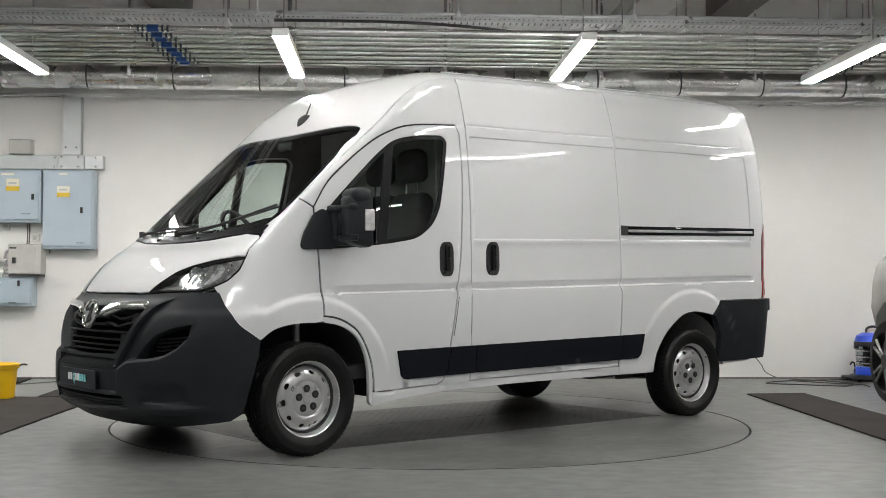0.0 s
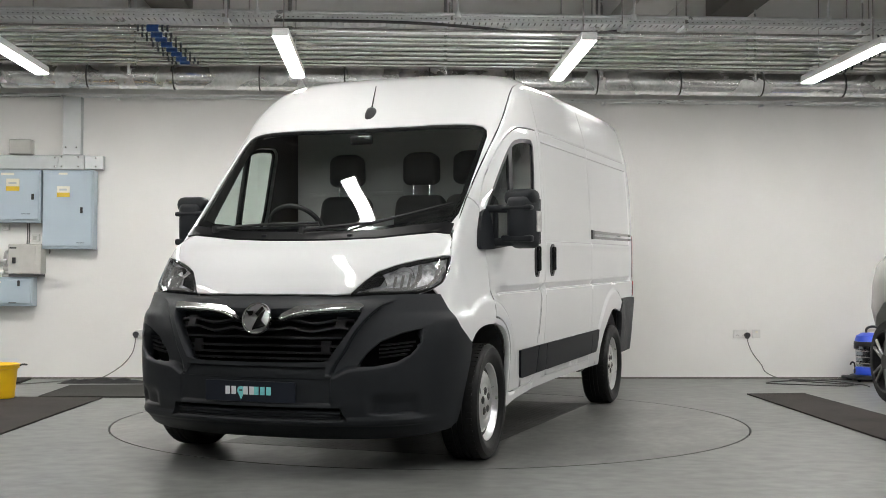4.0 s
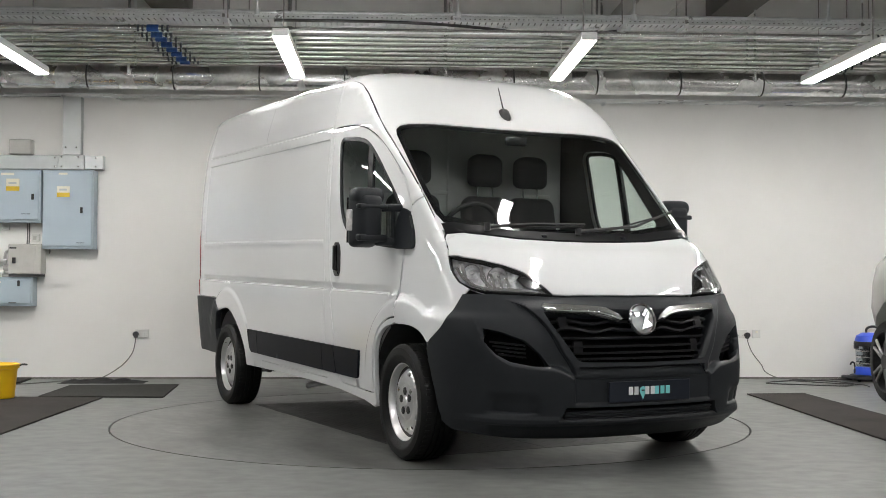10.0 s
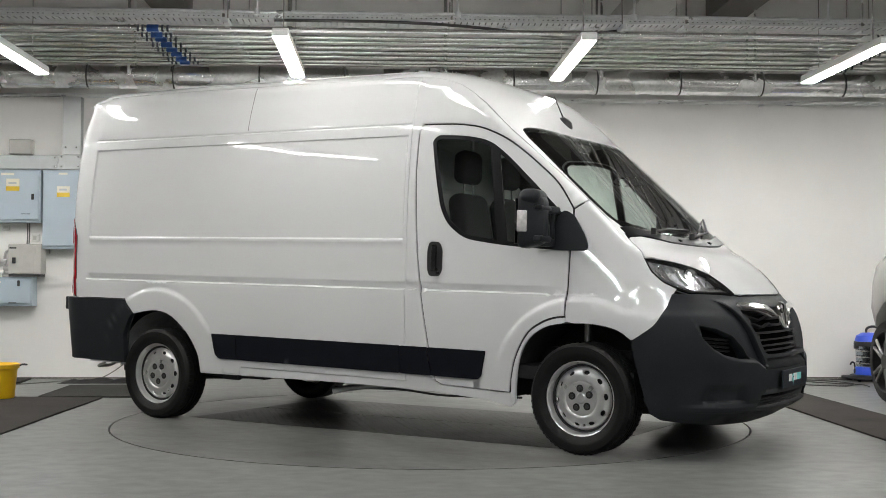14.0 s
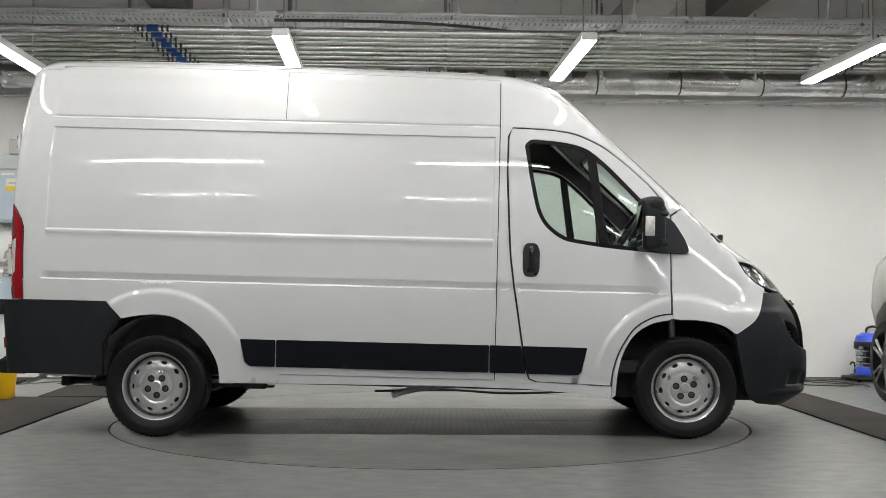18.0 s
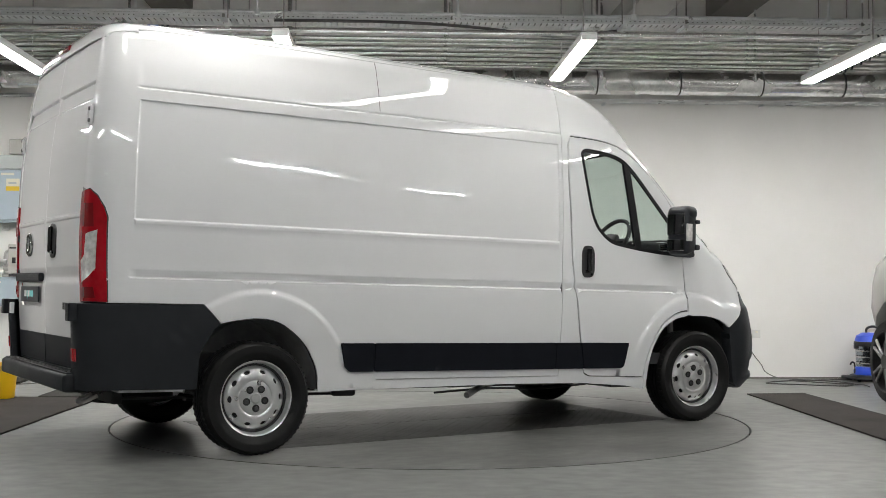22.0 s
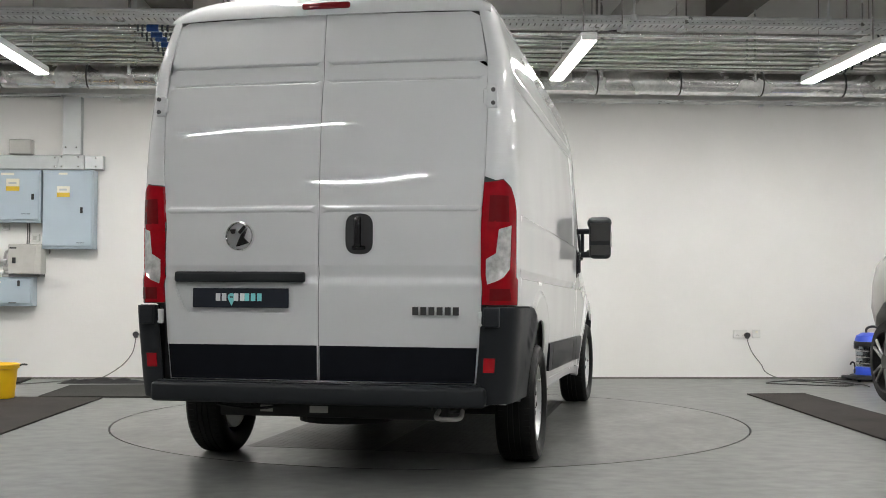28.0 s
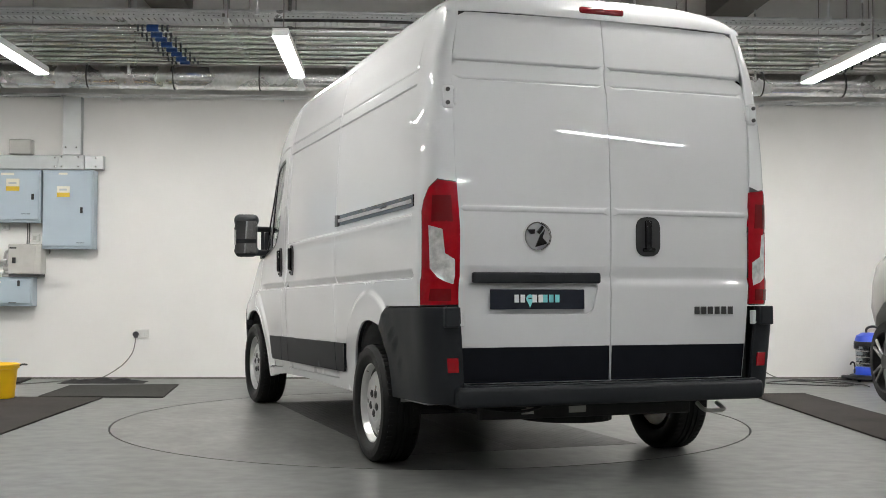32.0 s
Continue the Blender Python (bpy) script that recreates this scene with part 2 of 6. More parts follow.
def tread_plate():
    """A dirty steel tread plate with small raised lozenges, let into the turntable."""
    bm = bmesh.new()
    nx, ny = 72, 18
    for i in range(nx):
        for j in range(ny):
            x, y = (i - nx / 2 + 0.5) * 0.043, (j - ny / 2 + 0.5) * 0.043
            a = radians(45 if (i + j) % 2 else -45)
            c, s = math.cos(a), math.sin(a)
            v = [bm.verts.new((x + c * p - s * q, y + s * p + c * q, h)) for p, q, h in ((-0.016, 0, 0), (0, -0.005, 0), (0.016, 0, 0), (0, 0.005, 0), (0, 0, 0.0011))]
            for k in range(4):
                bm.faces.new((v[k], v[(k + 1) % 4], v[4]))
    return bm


# plates keep to the van's footprint; their dark colour adds to its shade
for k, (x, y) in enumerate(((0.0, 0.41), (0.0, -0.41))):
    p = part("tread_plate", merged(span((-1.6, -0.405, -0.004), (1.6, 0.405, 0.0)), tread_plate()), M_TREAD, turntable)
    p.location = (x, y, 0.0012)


# ---------------------------------------------------------------- overhead services
def batten(m, label, width=0.12, tube=M_TUBE, drop=1.23):
    """A twin-tube batten lamp, 1.8 m long, lying along y."""
    ob = thing("batten_lamp", label, "ceiling lamp", m, group="batten lamps under the soffit")
    part("diffuser", span((-width / 2, -0.895, -0.03), (width / 2, 0.895, 0.0195 * width / 0.12), 0.014 * width / 0.12, 3), tube, ob, "glowing white diffuser")
    part("housing", merged(span((-width * 0.52, -0.9, 0.0205), (width * 0.52, 0.9, 0.042), 0.004), span((-width * 0.52, -0.9, -0.0205), (-width * 0.505, 0.9, 0.022)), span((width * 0.505, -0.9, -0.0205), (width * 0.52, 0.9, 0.022))), M_LAMPBODY, ob)
    for y in (-0.9, 0.9):
        part("end_cap", span((-width * 0.5, y - 0.005, -0.024), (width * 0.5, y + 0.005, 0.02), 0.003), M_LAMPBODY, ob)
    for y in (-0.6, 0.6):
        part("hanger_rod", rod((0, y, 0.04), (0, y, drop), 0.005, 6), M_PIPE, ob)
    return ob


lamp = batten(in_room(-1.42, -2.45, 2.93), "lit white batten lamp hung below the pipes")
for u in (-3.75, -6.1, 0.98, 3.36, 5.75):
    copy_thing(lamp, in_room(u, -2.45, 2.93))
second = batten(in_room(-6.1, -5.7, 3.3), "lit white batten lamp above the turntable", 0.12, M_TUBE_MID, 0.86)
for u in (-3.75, -1.42, 0.98, 3.36, 5.75):
    copy_thing(second, in_room(u, -5.7 + (0.12 if u == -1.42 else -0.12), 3.3))
# slim battens out of view, added to fill light in from the near side
slim = batten(in_room(0.2, -8.9, 2.93, 90), "unseen slim batten lamp, added as fill light", 0.045, M_TUBE_FAR)
for u, w in ((-3.2, -8.9), (3.5, -8.9), (-4.2, -12.8), (-0.4, -12.8), (3.4, -12.8), (6.6, -8.9)):
    copy_thing(slim, in_room(u, w, 2.93, 90))


def run(name, bm, material, label, category, group="", smooth=True, kind=""):
    ob = part(name, bm, material, smooth=smooth)
    ob.matrix_basis = ROOM
    return tagged(ob, label, category, group, kind)


# foil-lagged duct along the top of the wall, with black bands
duct = thing("air_duct", "foil-lagged round air duct with black bands", "duct", ROOM)
DUCT_W, DUCT_Z, DUCT_R = -0.36, 3.099, 0.125
bands = [-0.1651 + 0.8658 * k for k in range(-8, 10)]
for a, b in zip(bands, bands[1:]):
    bm = bmesh.new()
    n, m = 20, 10
    rings = []
    for j in range(m + 1):
        u = a + (b - a) * j / m
        rings.append([bm.verts.new((u, DUCT_W + (DUCT_R + 0.0015 * noise.noise((u * 3, k * 0.9, a))) * math.cos(2 * math.pi * k / n), DUCT_Z + (DUCT_R + 0.0015 * noise.noise((u * 4, k * 0.7, 3 + a))) * math.sin(2 * math.pi * k / n))) for k in range(n)])
    for r, q in zip(rings, rings[1:]):
        for k in range(n):
            bm.faces.new((r[k], r[(k + 1) % n], q[(k + 1) % n], q[k]))
    part("duct_section", bm, M_FOIL, duct, smooth=True)
for u in bands:
    part("duct_band", rod((u - 0.007, DUCT_W, DUCT_Z), (u + 0.007, DUCT_W, DUCT_Z), DUCT_R + 0.005, 28), M_BAND, duct)
for k in range(-5, 6):
    part("duct_strap", merged(span((k * 1.6 - 0.012, DUCT_W - 0.143, DUCT_Z), (k * 1.6 + 0.012, DUCT_W - 0.138, TOP - 0.01)), span((k * 1.6 - 0.012, DUCT_W + 0.138, DUCT_Z), (k * 1.6 + 0.012, DUCT_W + 0.143, TOP - 0.01))), M_PIPE, duct)

# wire basket tray below the duct
basket = thing("basket_tray", "thin wire basket cable tray under the duct", "cable tray", ROOM)
for w in (-0.14, -0.06):
    for z in (2.93, 2.956):
        part("tray_wire", rod((U0 + 0.05, w, z), (U1 - 0.05, w, z), 0.004, 6), M_TRAY, basket)
bm = bmesh.new()
for k in range(104):
    u = U0 + 0.1 + k * 0.142
    b = merged(span((u - 0.003, -0.145, 2.926), (u + 0.003, -0.055, 2.932)), span((u - 0.003, -0.145, 2.926), (u + 0.003, -0.139, 2.958)))
    me = bpy.data.meshes.new("tmp")
    b.to_mesh(me)
    b.free()
    bm.from_mesh(me)
    bpy.data.meshes.remove(me)
tagged(part("tray_rungs", bm, M_TRAY, basket), kind="stuff")
for k in range(-4, 5):
    part("tray_bracket", span((k * 1.7 - 0.015, -0.15, 2.91), (k * 1.7 + 0.015, -0.001, 2.925)), M_TRAY, basket)

# galvanised pipes, side by side
PIPES = [(-2.1, 3.225, 0.025), (-1.94, 3.2, 0.017), (-1.75, 3.2, 0.016), (-1.51, 3.2, 0.019), (-1.28, 3.2, 0.016), (-1.06, 3.2, 0.0165), (-0.82, 3.2, 0.018), (-0.64, 3.2, 0.014)]
pipes = []
for w, z, r in PIPES:
    p = thing("service_pipe", "long galvanised service pipe hung under the soffit", "pipe", in_room(0, w, z), group="pipes under the soffit")
    part("pipe_run", rod((U0 + 0.02, 0, 0), (U1 - 0.02, 0, 0), r, 14), M_PIPE, p, smooth=True)
    for k in range(5):
        u = -5.6 + 2.6 * k + 0.3 * math.sin(w * 9 + k)
        part("coupling", rod((u - 0.05, 0, 0), (u + 0.05, 0, 0), r + 0.003, 14), M_PIPE, p, smooth=True)
    pipes.append(p)
    # blue identification clips in a slanting row
    for u0 in (-2.62, 3.95):
        u = u0 - 0.02 + 0.02 * (w + 2)
        part("pipe_clip", rod((u - 0.05, 0, 0), (u + 0.05, 0, 0), r + 0.007, 14), M_BLUE_TAPE, p, "blue identification clip")
        for du in (-0.125, -0.085, 0.085, 0.13):
            part("clip_edge", rod((u + du - 0.009, 0, 0), (u + du + 0.009, 0, 0), r + 0.006, 14), M_CLIP_DARK, p)
for k, u in enumerate((-5.2, -2.0, 1.5, 4.4)):
    s = thing("pipe_support", "galvanised channel carrying the pipes", "pipe support", ROOM, group="pipe supports")
    part("channel", span((u - 0.02, -2.16, 3.27), (u + 0.02, -0.44, 3.31), 0.004), M_TRAY, s)
    for w in (-2.05, -0.5):
        part("drop_rod", rod((u, w, 3.3), (u, w, TOP - 0.01), 0.006, 8), M_PIPE, s)

# perforated cable tray with its hangers
TZ, TW0, TW1 = 3.36, -1.93, -1.65
tray = thing("cable_tray", "perforated galvanised cable tray on drop rods", "cable tray", ROOM)
bm = bmesh.new()
nx = int((U1 - U0) / 0.056)
for i in range(nx):
    u0 = U0 + 0.05 + i * 0.056
    for a, b, c, d in ((0, 0.056, TW0, TW0 + 0.035), (0, 0.056, TW1 - 0.035, TW1), (0, 0.045, TW0 + 0.035, TW0 + 0.13), (0, 0.045, TW0 + 0.15, TW1 - 0.035), (0, 0.056, TW0 + 0.13, TW0 + 0.15)):
        v = [bm.verts.new(q) for q in ((u0 + a, c, TZ), (u0 + b, c, TZ), (u0 + b, d, TZ), (u0 + a, d, TZ))]
        bm.faces.new(v)
tagged(part("tray_bed", bm, M_TRAY, tray), kind="stuff")
part("tray_inside", span((U0 + 0.05, TW0 + 0.01, TZ + 0.03), (U1 - 0.05, TW1 - 0.01, TZ + 0.05)), M_BAND, tray)
for w in (TW0, TW1):
    part("tray_flange", span((U0 + 0.05, w - 0.002, TZ - 0.001), (U1 - 0.05, w + 0.002, TZ + 0.042)), M_TRAY, tray)
    part("flange_lip", rod((U0 + 0.05, w, TZ + 0.042), (U1 - 0.05, w, TZ + 0.042), 0.005, 8), M_TRAY, tray)
bm = bmesh.new()
for i in range(int((U1 - U0) / 0.044)):
    u = U0 + 0.08 + i * 0.044
    if i % 9 == 8:
        continue
    v = [bm.verts.new(q) for q in ((u, TW0 - 0.0035, TZ + 0.018), (u + 0.013, TW0 - 0.0035, TZ + 0.018), (u + 0.013, TW0 - 0.0035, TZ + 0.025), (u, TW0 - 0.0035, TZ + 0.025))]
    bm.faces.new(v)
tagged(part("flange_slots", bm, M_BAND, tray), kind="stuff")
for u in (-4.2, -2.05, -0.02, 2.1, 3.72, 6.0):
    part("tray_bracket", merged(span((u - 0.02, TW0 - 0.06, TZ - 0.045), (u + 0.02, TW1 + 0.06, TZ - 0.005), 0.004)), M_TRAY, tray)
    for w in (TW0 - 0.04, TW1 + 0.04):
        part("drop_rod", rod((u, w, TZ - 0.06), (u, w, TOP - 0.01), 0.007, 8), M_PIPE, tray)
    part("rod_nut", rod((u, TW0 - 0.04, TZ + 0.0), (u, TW0 - 0.04, TZ + 0.03), 0.014, 6), M_PIPE, tray)

# conduit just above the tray's edge, and its drops
conduit = thing("conduit", "pale steel conduit running along the tray", "conduit", ROOM)
part("conduit_run", rod((U0 + 0.02, -1.98, 3.412), (U1 - 0.02, -1.98, 3.412), 0.016, 10), M_TRAY, conduit, smooth=True)
for u in (-1.75, 0.03, 1.62, 3.4):
    part("conduit_drop", rod((u, -1.98, 3.412), (u, -2.1, TOP - 0.01), 0.012, 8), M_TRAY, conduit, smooth=True)
    part("conduit_box", lathe([(0, -0.03), (0.028, -0.03), (0.03, 0.02), (0, 0.022)], 14), M_TRAY, conduit).location = (u, -1.98, 3.412)
# a slack black cable under the tray
run("loose_cable", tube([(-1.6, -1.95, 3.345), (-0.6, -1.98, 3.335), (0.1, -2.0, 3.30), (0.75, -2.0, 3.235), (1.0, -1.95, 3.24), (1.5, -1.9, 3.3)], 0.014), M_CABLE, "black cable sagging below the tray", "cable")
run("cross_duct", span((-0.22, -2.6, 3.55), (0.0, -2.05, 3.85), 0.01), M_BEAM, "pale boxed duct under the soffit", "duct", smooth=False)
run("soffit_beam", merged(span((1.75, -2.9, 3.65), (2.15, -0.05, TOP - 0.302)),), M_BEAM, "pale boxed beam under the soffit", "beam", smooth=False)


# ---------------------------------------------------------------- the van: x forward from the rear axle, y to its left, z up
M_PAINT = mat("white_paint", (0.70, 0.705, 0.71), 0.5, coat=1.0, spec=0.05, var=0.006, scale=2.5, bump=0.26, bump_scale=2.2, bump_detail=0.6)
# M_SEAM: dark colour that stands for the shade in panel gaps
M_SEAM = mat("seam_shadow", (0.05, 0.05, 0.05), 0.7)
M_TRIM = mat("black_grained_plastic", (0.0155, 0.0175, 0.0205), 0.46, spec=0.27, var=0.12, scale=6, bump=0.1, bump_scale=260, rough_var=0.05)
M_GLOSSBLACK = mat("gloss_black", (0.008, 0.008, 0.009), 0.12, coat=0.4)
M_STRIP = mat("dark_navy_strip", (0.006, 0.007, 0.0105), 0.45, spec=0.15, var=0.1, scale=8, bump=0.05, bump_scale=200)
M_SLAT = mat("grille_black", (0.007, 0.007, 0.008), 0.36, spec=0.2)
# M_VOID: near-black that stands for the shade deep inside the bumper's openings
M_VOID = mat("opening_shade", (0.003, 0.003, 0.003), 0.9, spec=0.05)
M_BEZEL = mat("dark_bezel", (0.02, 0.02, 0.02), 0.2)
M_WINGTRIM = mat("satin_chrome", (0.88, 0.88, 0.88), 0.14, 0.9)
M_MIRROR = mat("mirror_glass", (0.5, 0.5, 0.5), 0.02, 1.0)
M_EMBLEM = mat("emblem_silver", (0.55, 0.55, 0.55), 0.28, 0.85)
M_CHROME = mat("chrome", (0.85, 0.85, 0.85), 0.06, 1.0)
M_DARKCHROME = mat("dark_chrome", (0.22, 0.22, 0.22), 0.12, 1.0)
M_TYRE = mat("tyre_rubber", (0.006, 0.006, 0.006), 0.5, spec=0.25, var=0.2, scale=20, bump=0.15, bump_scale=120)
M_RIM = mat("silver_wheel_paint", (0.7, 0.7, 0.7), 0.32, 0.9, var=0.06, scale=25, rough_var=0.06)
M_BOLT = mat("wheel_bolt", (0.1, 0.1, 0.1), 0.35, 0.8)
M_LINER = mat("arch_liner", (0.05, 0.05, 0.05), 0.8, var=0.2, scale=12, bump=0.2)
M_ARCH = mat("grey_arch_felt", (0.3, 0.3, 0.3), 0.8, var=0.15, scale=12, bump=0.2)
M_UNDER = mat("underbody_dark", (0.02, 0.02, 0.02), 0.6, var=0.2, scale=15)
M_ALLOY = mat("bare_steel", (0.5, 0.5, 0.5), 0.4, 0.9, var=0.15, scale=25)
M_CABIN = mat("cabin_dark_plastic", (0.028, 0.0285, 0.03), 0.6, spec=0.3, var=0.1, scale=20)
M_SEAT = mat("seat_cloth", (0.03, 0.03, 0.031), 0.85, var=0.2, scale=60, bump=0.2, bump_scale=200)
M_BULK = mat("bulkhead_grey", (0.58, 0.58, 0.565), 0.6, var=0.06, scale=3)
M_RED = mat("red_lens", (0.34, 0.002, 0.009), 0.15, spec=0.3, coat=1.0, var=0.15, scale=14)
M_REDDEEP = mat("deep_red_lens", (0.17, 0.003, 0.006), 0.15, coat=0.8)
M_CLEARLAMP = mat("clear_lamp", (0.8, 0.78, 0.77), 0.12, 0.4, var=0.25, scale=30, bump=0.2, bump_scale=60)
M_LAMPINNER = mat("lamp_inner_grey", (0.62, 0.62, 0.63), 0.16, 0.4, var=0.6, scale=25, bump=0.4, bump_scale=40)
M_NAVY = mat("plate_navy", (0.008, 0.011, 0.02), 0.35)
M_LETTER = mat("plate_white", (0.85, 0.85, 0.85), 0.4)
M_TEAL = mat("plate_teal", (0.25, 0.72, 0.72), 0.4)
G_WIND = glass("windscreen_glass", (0.87, 0.925, 0.9))
G_SIDE = glass("side_glass", (0.76, 0.84, 0.80))
G_LENS = glass("lamp_lens", (0.96, 0.97, 0.98))

RAKE = Matrix.Translation((3.4, 0, 0)) @ Matrix.Rotation(radians(1.26), 4, "Y") @ Matrix.Translation((-3.4, 0, 0))


def curve(*pts):
    """A smooth curve through a few (x, y) pairs."""
    xs, ys = np.array([p[0] for p in pts], float), np.array([p[1] for p in pts], float)
    d = np.diff(ys) / np.diff(xs)
    m = np.zeros(len(xs))
    m[0], m[-1] = d[0], d[-1]
    for i in range(1, len(xs) - 1):
        m[i] = 0 if d[i - 1] * d[i] <= 0 else 2 * d[i - 1] * d[i] / (d[i - 1] + d[i])

    def f(x):
        x = min(max(x, xs[0]), xs[-1])
        i = min(max(int(np.searchsorted(xs, x)) - 1, 0), len(xs) - 2)
        h = xs[i + 1] - xs[i]
        t = (x - xs[i]) / h
        return float(ys[i] * (1 + 2 * t) * (1 - t) ** 2 + m[i] * h * t * (1 - t) ** 2 + ys[i + 1] * t * t * (3 - 2 * t) + m[i + 1] * h * t * t * (t - 1))
    return f


def step(a, b, x):
    t = min(max((x - a) / (b - a), 0), 1)
    return t * t * (3 - 2 * t)


HALF = curve((0.15, 0.945), (0.28, 0.962), (0.5, 0.984), (0.8, 0.998), (1.0, 1.0), (1.25, 1.0), (1.44, 0.998), (1.7, 0.985), (1.95, 0.962), (2.03, 0.952), (2.29, 0.88), (2.6, 0.8))
CREST = curve((-0.95, 2.36), (-0.86, 2.425), (-0.7, 2.455), (0.0, 2.458), (1.0, 2.446), (1.9, 2.434), (2.1, 2.43), (2.28, 2.415), (2.48, 2.365), (2.685, 2.235), (2.88, 2.055), (2.96, 1.99), (3.1, 1.873), (3.3, 1.702), (3.5, 1.523), (3.7, 1.332))


def CORNER(t, x=0.0):
    """The roof's rounding: share of the half width left at t, from the knee (0) to the crest (1)."""
    t = min(max(t, 0.0), 1.0)
    k = min(max((x - 2.3) / 0.6, 0.0), 1.0)
    return (1 - 0.045 * t) * (1 - t ** 2.6) ** (1 / (3.8 + 1.4 * k * k * (3 - 2 * k)))


def CORNER_INV(q, x=0.0):
    lo, hi = 0.0, 1.0
    for _ in range(30):
        mid = (lo + hi) / 2
        if CORNER(mid, x) > q:
            lo = mid
        else:
            hi = mid
    return lo


PINCH = curve((0.5, 0), (0.8, 0.012), (0.95, 0.04), (1.16, 0.085), (1.3, 0.12), (1.5, 0.178), (1.9, 0.27), (2.4, 0.33))
PROW = curve((0.15, 4.15), (0.22, 4.26), (0.3, 4.35), (0.42, 4.385), (0.55, 4.38), (0.62, 4.368), (0.72, 4.352), (0.82, 4.32), (0.92, 4.258), (0.96, 4.23), (1.0, 4.2), (1.05, 4.15), (1.1, 4.095), (1.16, 4.01), (1.2, 3.94), (1.262, 3.8), (1.33, 3.7))
LEAN = curve((0.25, -0.895), (0.41, -0.905), (0.8, -0.93), (1.2, -0.945), (1.6, -0.94), (1.9, -0.925), (2.28, -0.895), (2.43, -0.86))
TAIL = curve((0.25, -0.965), (0.41, -0.975), (0.8, -1.0), (1.2, -1.015), (1.6, -1.005), (1.9, -0.978), (2.28, -0.928), (2.45, -0.882))
FOLD = curve((1.2, 0.165), (2.3, 0.075))
NP = 2.5


FLARES = ((-0.007, 0.28, 0.61), (3.43, 0.34, 0.59))


def pinched(x, z):
    a = min(max((x - 2.3) / 1.4, 0), 1) ** 2
    return HALF(z) * (1 - a * PINCH(z))


def width(x, z):
    """The body's half width at x and height z, with its ridges, recessed panel and wheel flares."""
    if x > 3.7:
        a = PROW(z) - 3.7
        q = min(max((x - 3.7) / max(a, 1e-3), 0), 1)
        return width(3.7, z) * (1 - q ** NP) ** (1 / NP)
    knee = CREST(x) - 0.14
    if z > knee:
        return pinched(x, knee) * CORNER(min((z - knee) / 0.14, 1), x)
    y = pinched(x, z)
    fade = 1 - step(3.25, 3.6, x)
    y += 0.008 * step(0.946, 0.938, z) * step(0.5, 0.9, z) * fade
    y -= 0.02 * min(max((0.99 - z) / 0.046, 0), 1) * step(0.94, 0.947, z) * (1 - step(3.1, 3.3, x)) * step(-0.8, -0.74, x)
    inside = step(-0.766, -0.752, x) * (1 - step(2.158, 2.172, x))
    y -= 0.008 * inside * step(1.262, 1.271, z) * (1 - step(1.936, 1.942, z))
    y += 0.004 * inside * step(1.225, 1.25, z) * (1 - step(1.262, 1.27, z))
    band = step(-0.79, -0.74, x) * (1 - step(2.19, 2.25, x))
    y -= 0.005 * band * step(2.008, 2.018, z) * (1 - step(2.05, 2.2, z))
    y -= 0.007 * band * max(0, 1 - abs(z - 2.013) / 0.007)
    for cx, cz, r in FLARES:
        d = math.hypot(x - cx, z - cz)
        y += 0.016 * (1 - step(r - 0.03, r + 0.012, d)) * step(0.4, 0.68, z)
    return y


def side_at(s):
    def f(u, z):
        lean = (LEAN(z) + 0.945) * (1 - step(-0.8, 0.2, u))
        return Vector((u + lean, s * width(u, z), z))
    return f


def corner_at(s):
    def f(phi, z):
        c, k = (max(q(radians(min(max(phi, 0), 90))), 0) ** 0.66 for q in (math.cos, math.sin))
        base = LEAN(z) + 0.145
        return Vector((base + (TAIL(z) - base) * k, s * (width(-0.8, z) - FOLD(z) * (1 - c)), z))
    return f


def top_at(x, y):
    y0 = abs(y)
    if x <= 3.7:
        knee = CREST(x) - 0.14
        q = min(y0 / pinched(x, knee), 1)
        return Vector((x, y, knee + 0.14 * CORNER_INV(q, x)))
    lo, hi = 0.9, 1.33
    for _ in range(26):
        mid = (lo + hi) / 2
        if PROW(mid) <= x or width(x, mid) < y0:
            hi = mid
        else:
            lo = mid
    return Vector((x, y, lo))


def prow_at(psi, z):
    c, k = math.cos(radians(psi)), math.sin(radians(psi))
    r = (abs(c) ** NP + abs(k) ** NP) ** (-1 / NP)
    return Vector((3.7 + (PROW(z) - 3.7) * r * c, width(3.7, z) * r * k, z))


def psi_y(y, z):
    q = min(abs(y) / width(3.7, z), 0.9999)
    return math.copysign(math.degrees(math.atan2(q, (1 - q ** NP) ** (1 / NP))), y)


def psi_x(x, z):
    q = min(max((x - 3.7) / (PROW(z) - 3.7), 0), 1)
    return math.degrees(math.atan2((1 - q ** NP) ** (1 / NP), q))


def tail_at(y, z):
    edge = width(-0.8, z) - FOLD(z)
    q = abs(y) / edge
    x = TAIL(z) + 0.012 * q ** 2
    x += 0.012 * step(1.938, 1.946, z) * (1 - step(2.036, 2.044, z))
    x += 0.014 * max(0, 1 - abs(z - 1.943) / 0.008) + 0.014 * max(0, 1 - abs(z - 2.039) / 0.008)
    x -= 0.008 * step(1.27, 1.280, z) * (1 - step(1.29, 1.30, z))
    x += 0.014 * min(max((1.0 - z) / 0.055, 0), 1) * step(0.9, 0.944, z) * (1 - step(0.80, 0.86, abs(y)))
    x -= 0.006 * step(0.935, 0.89, z)
    return Vector((x, y, z))


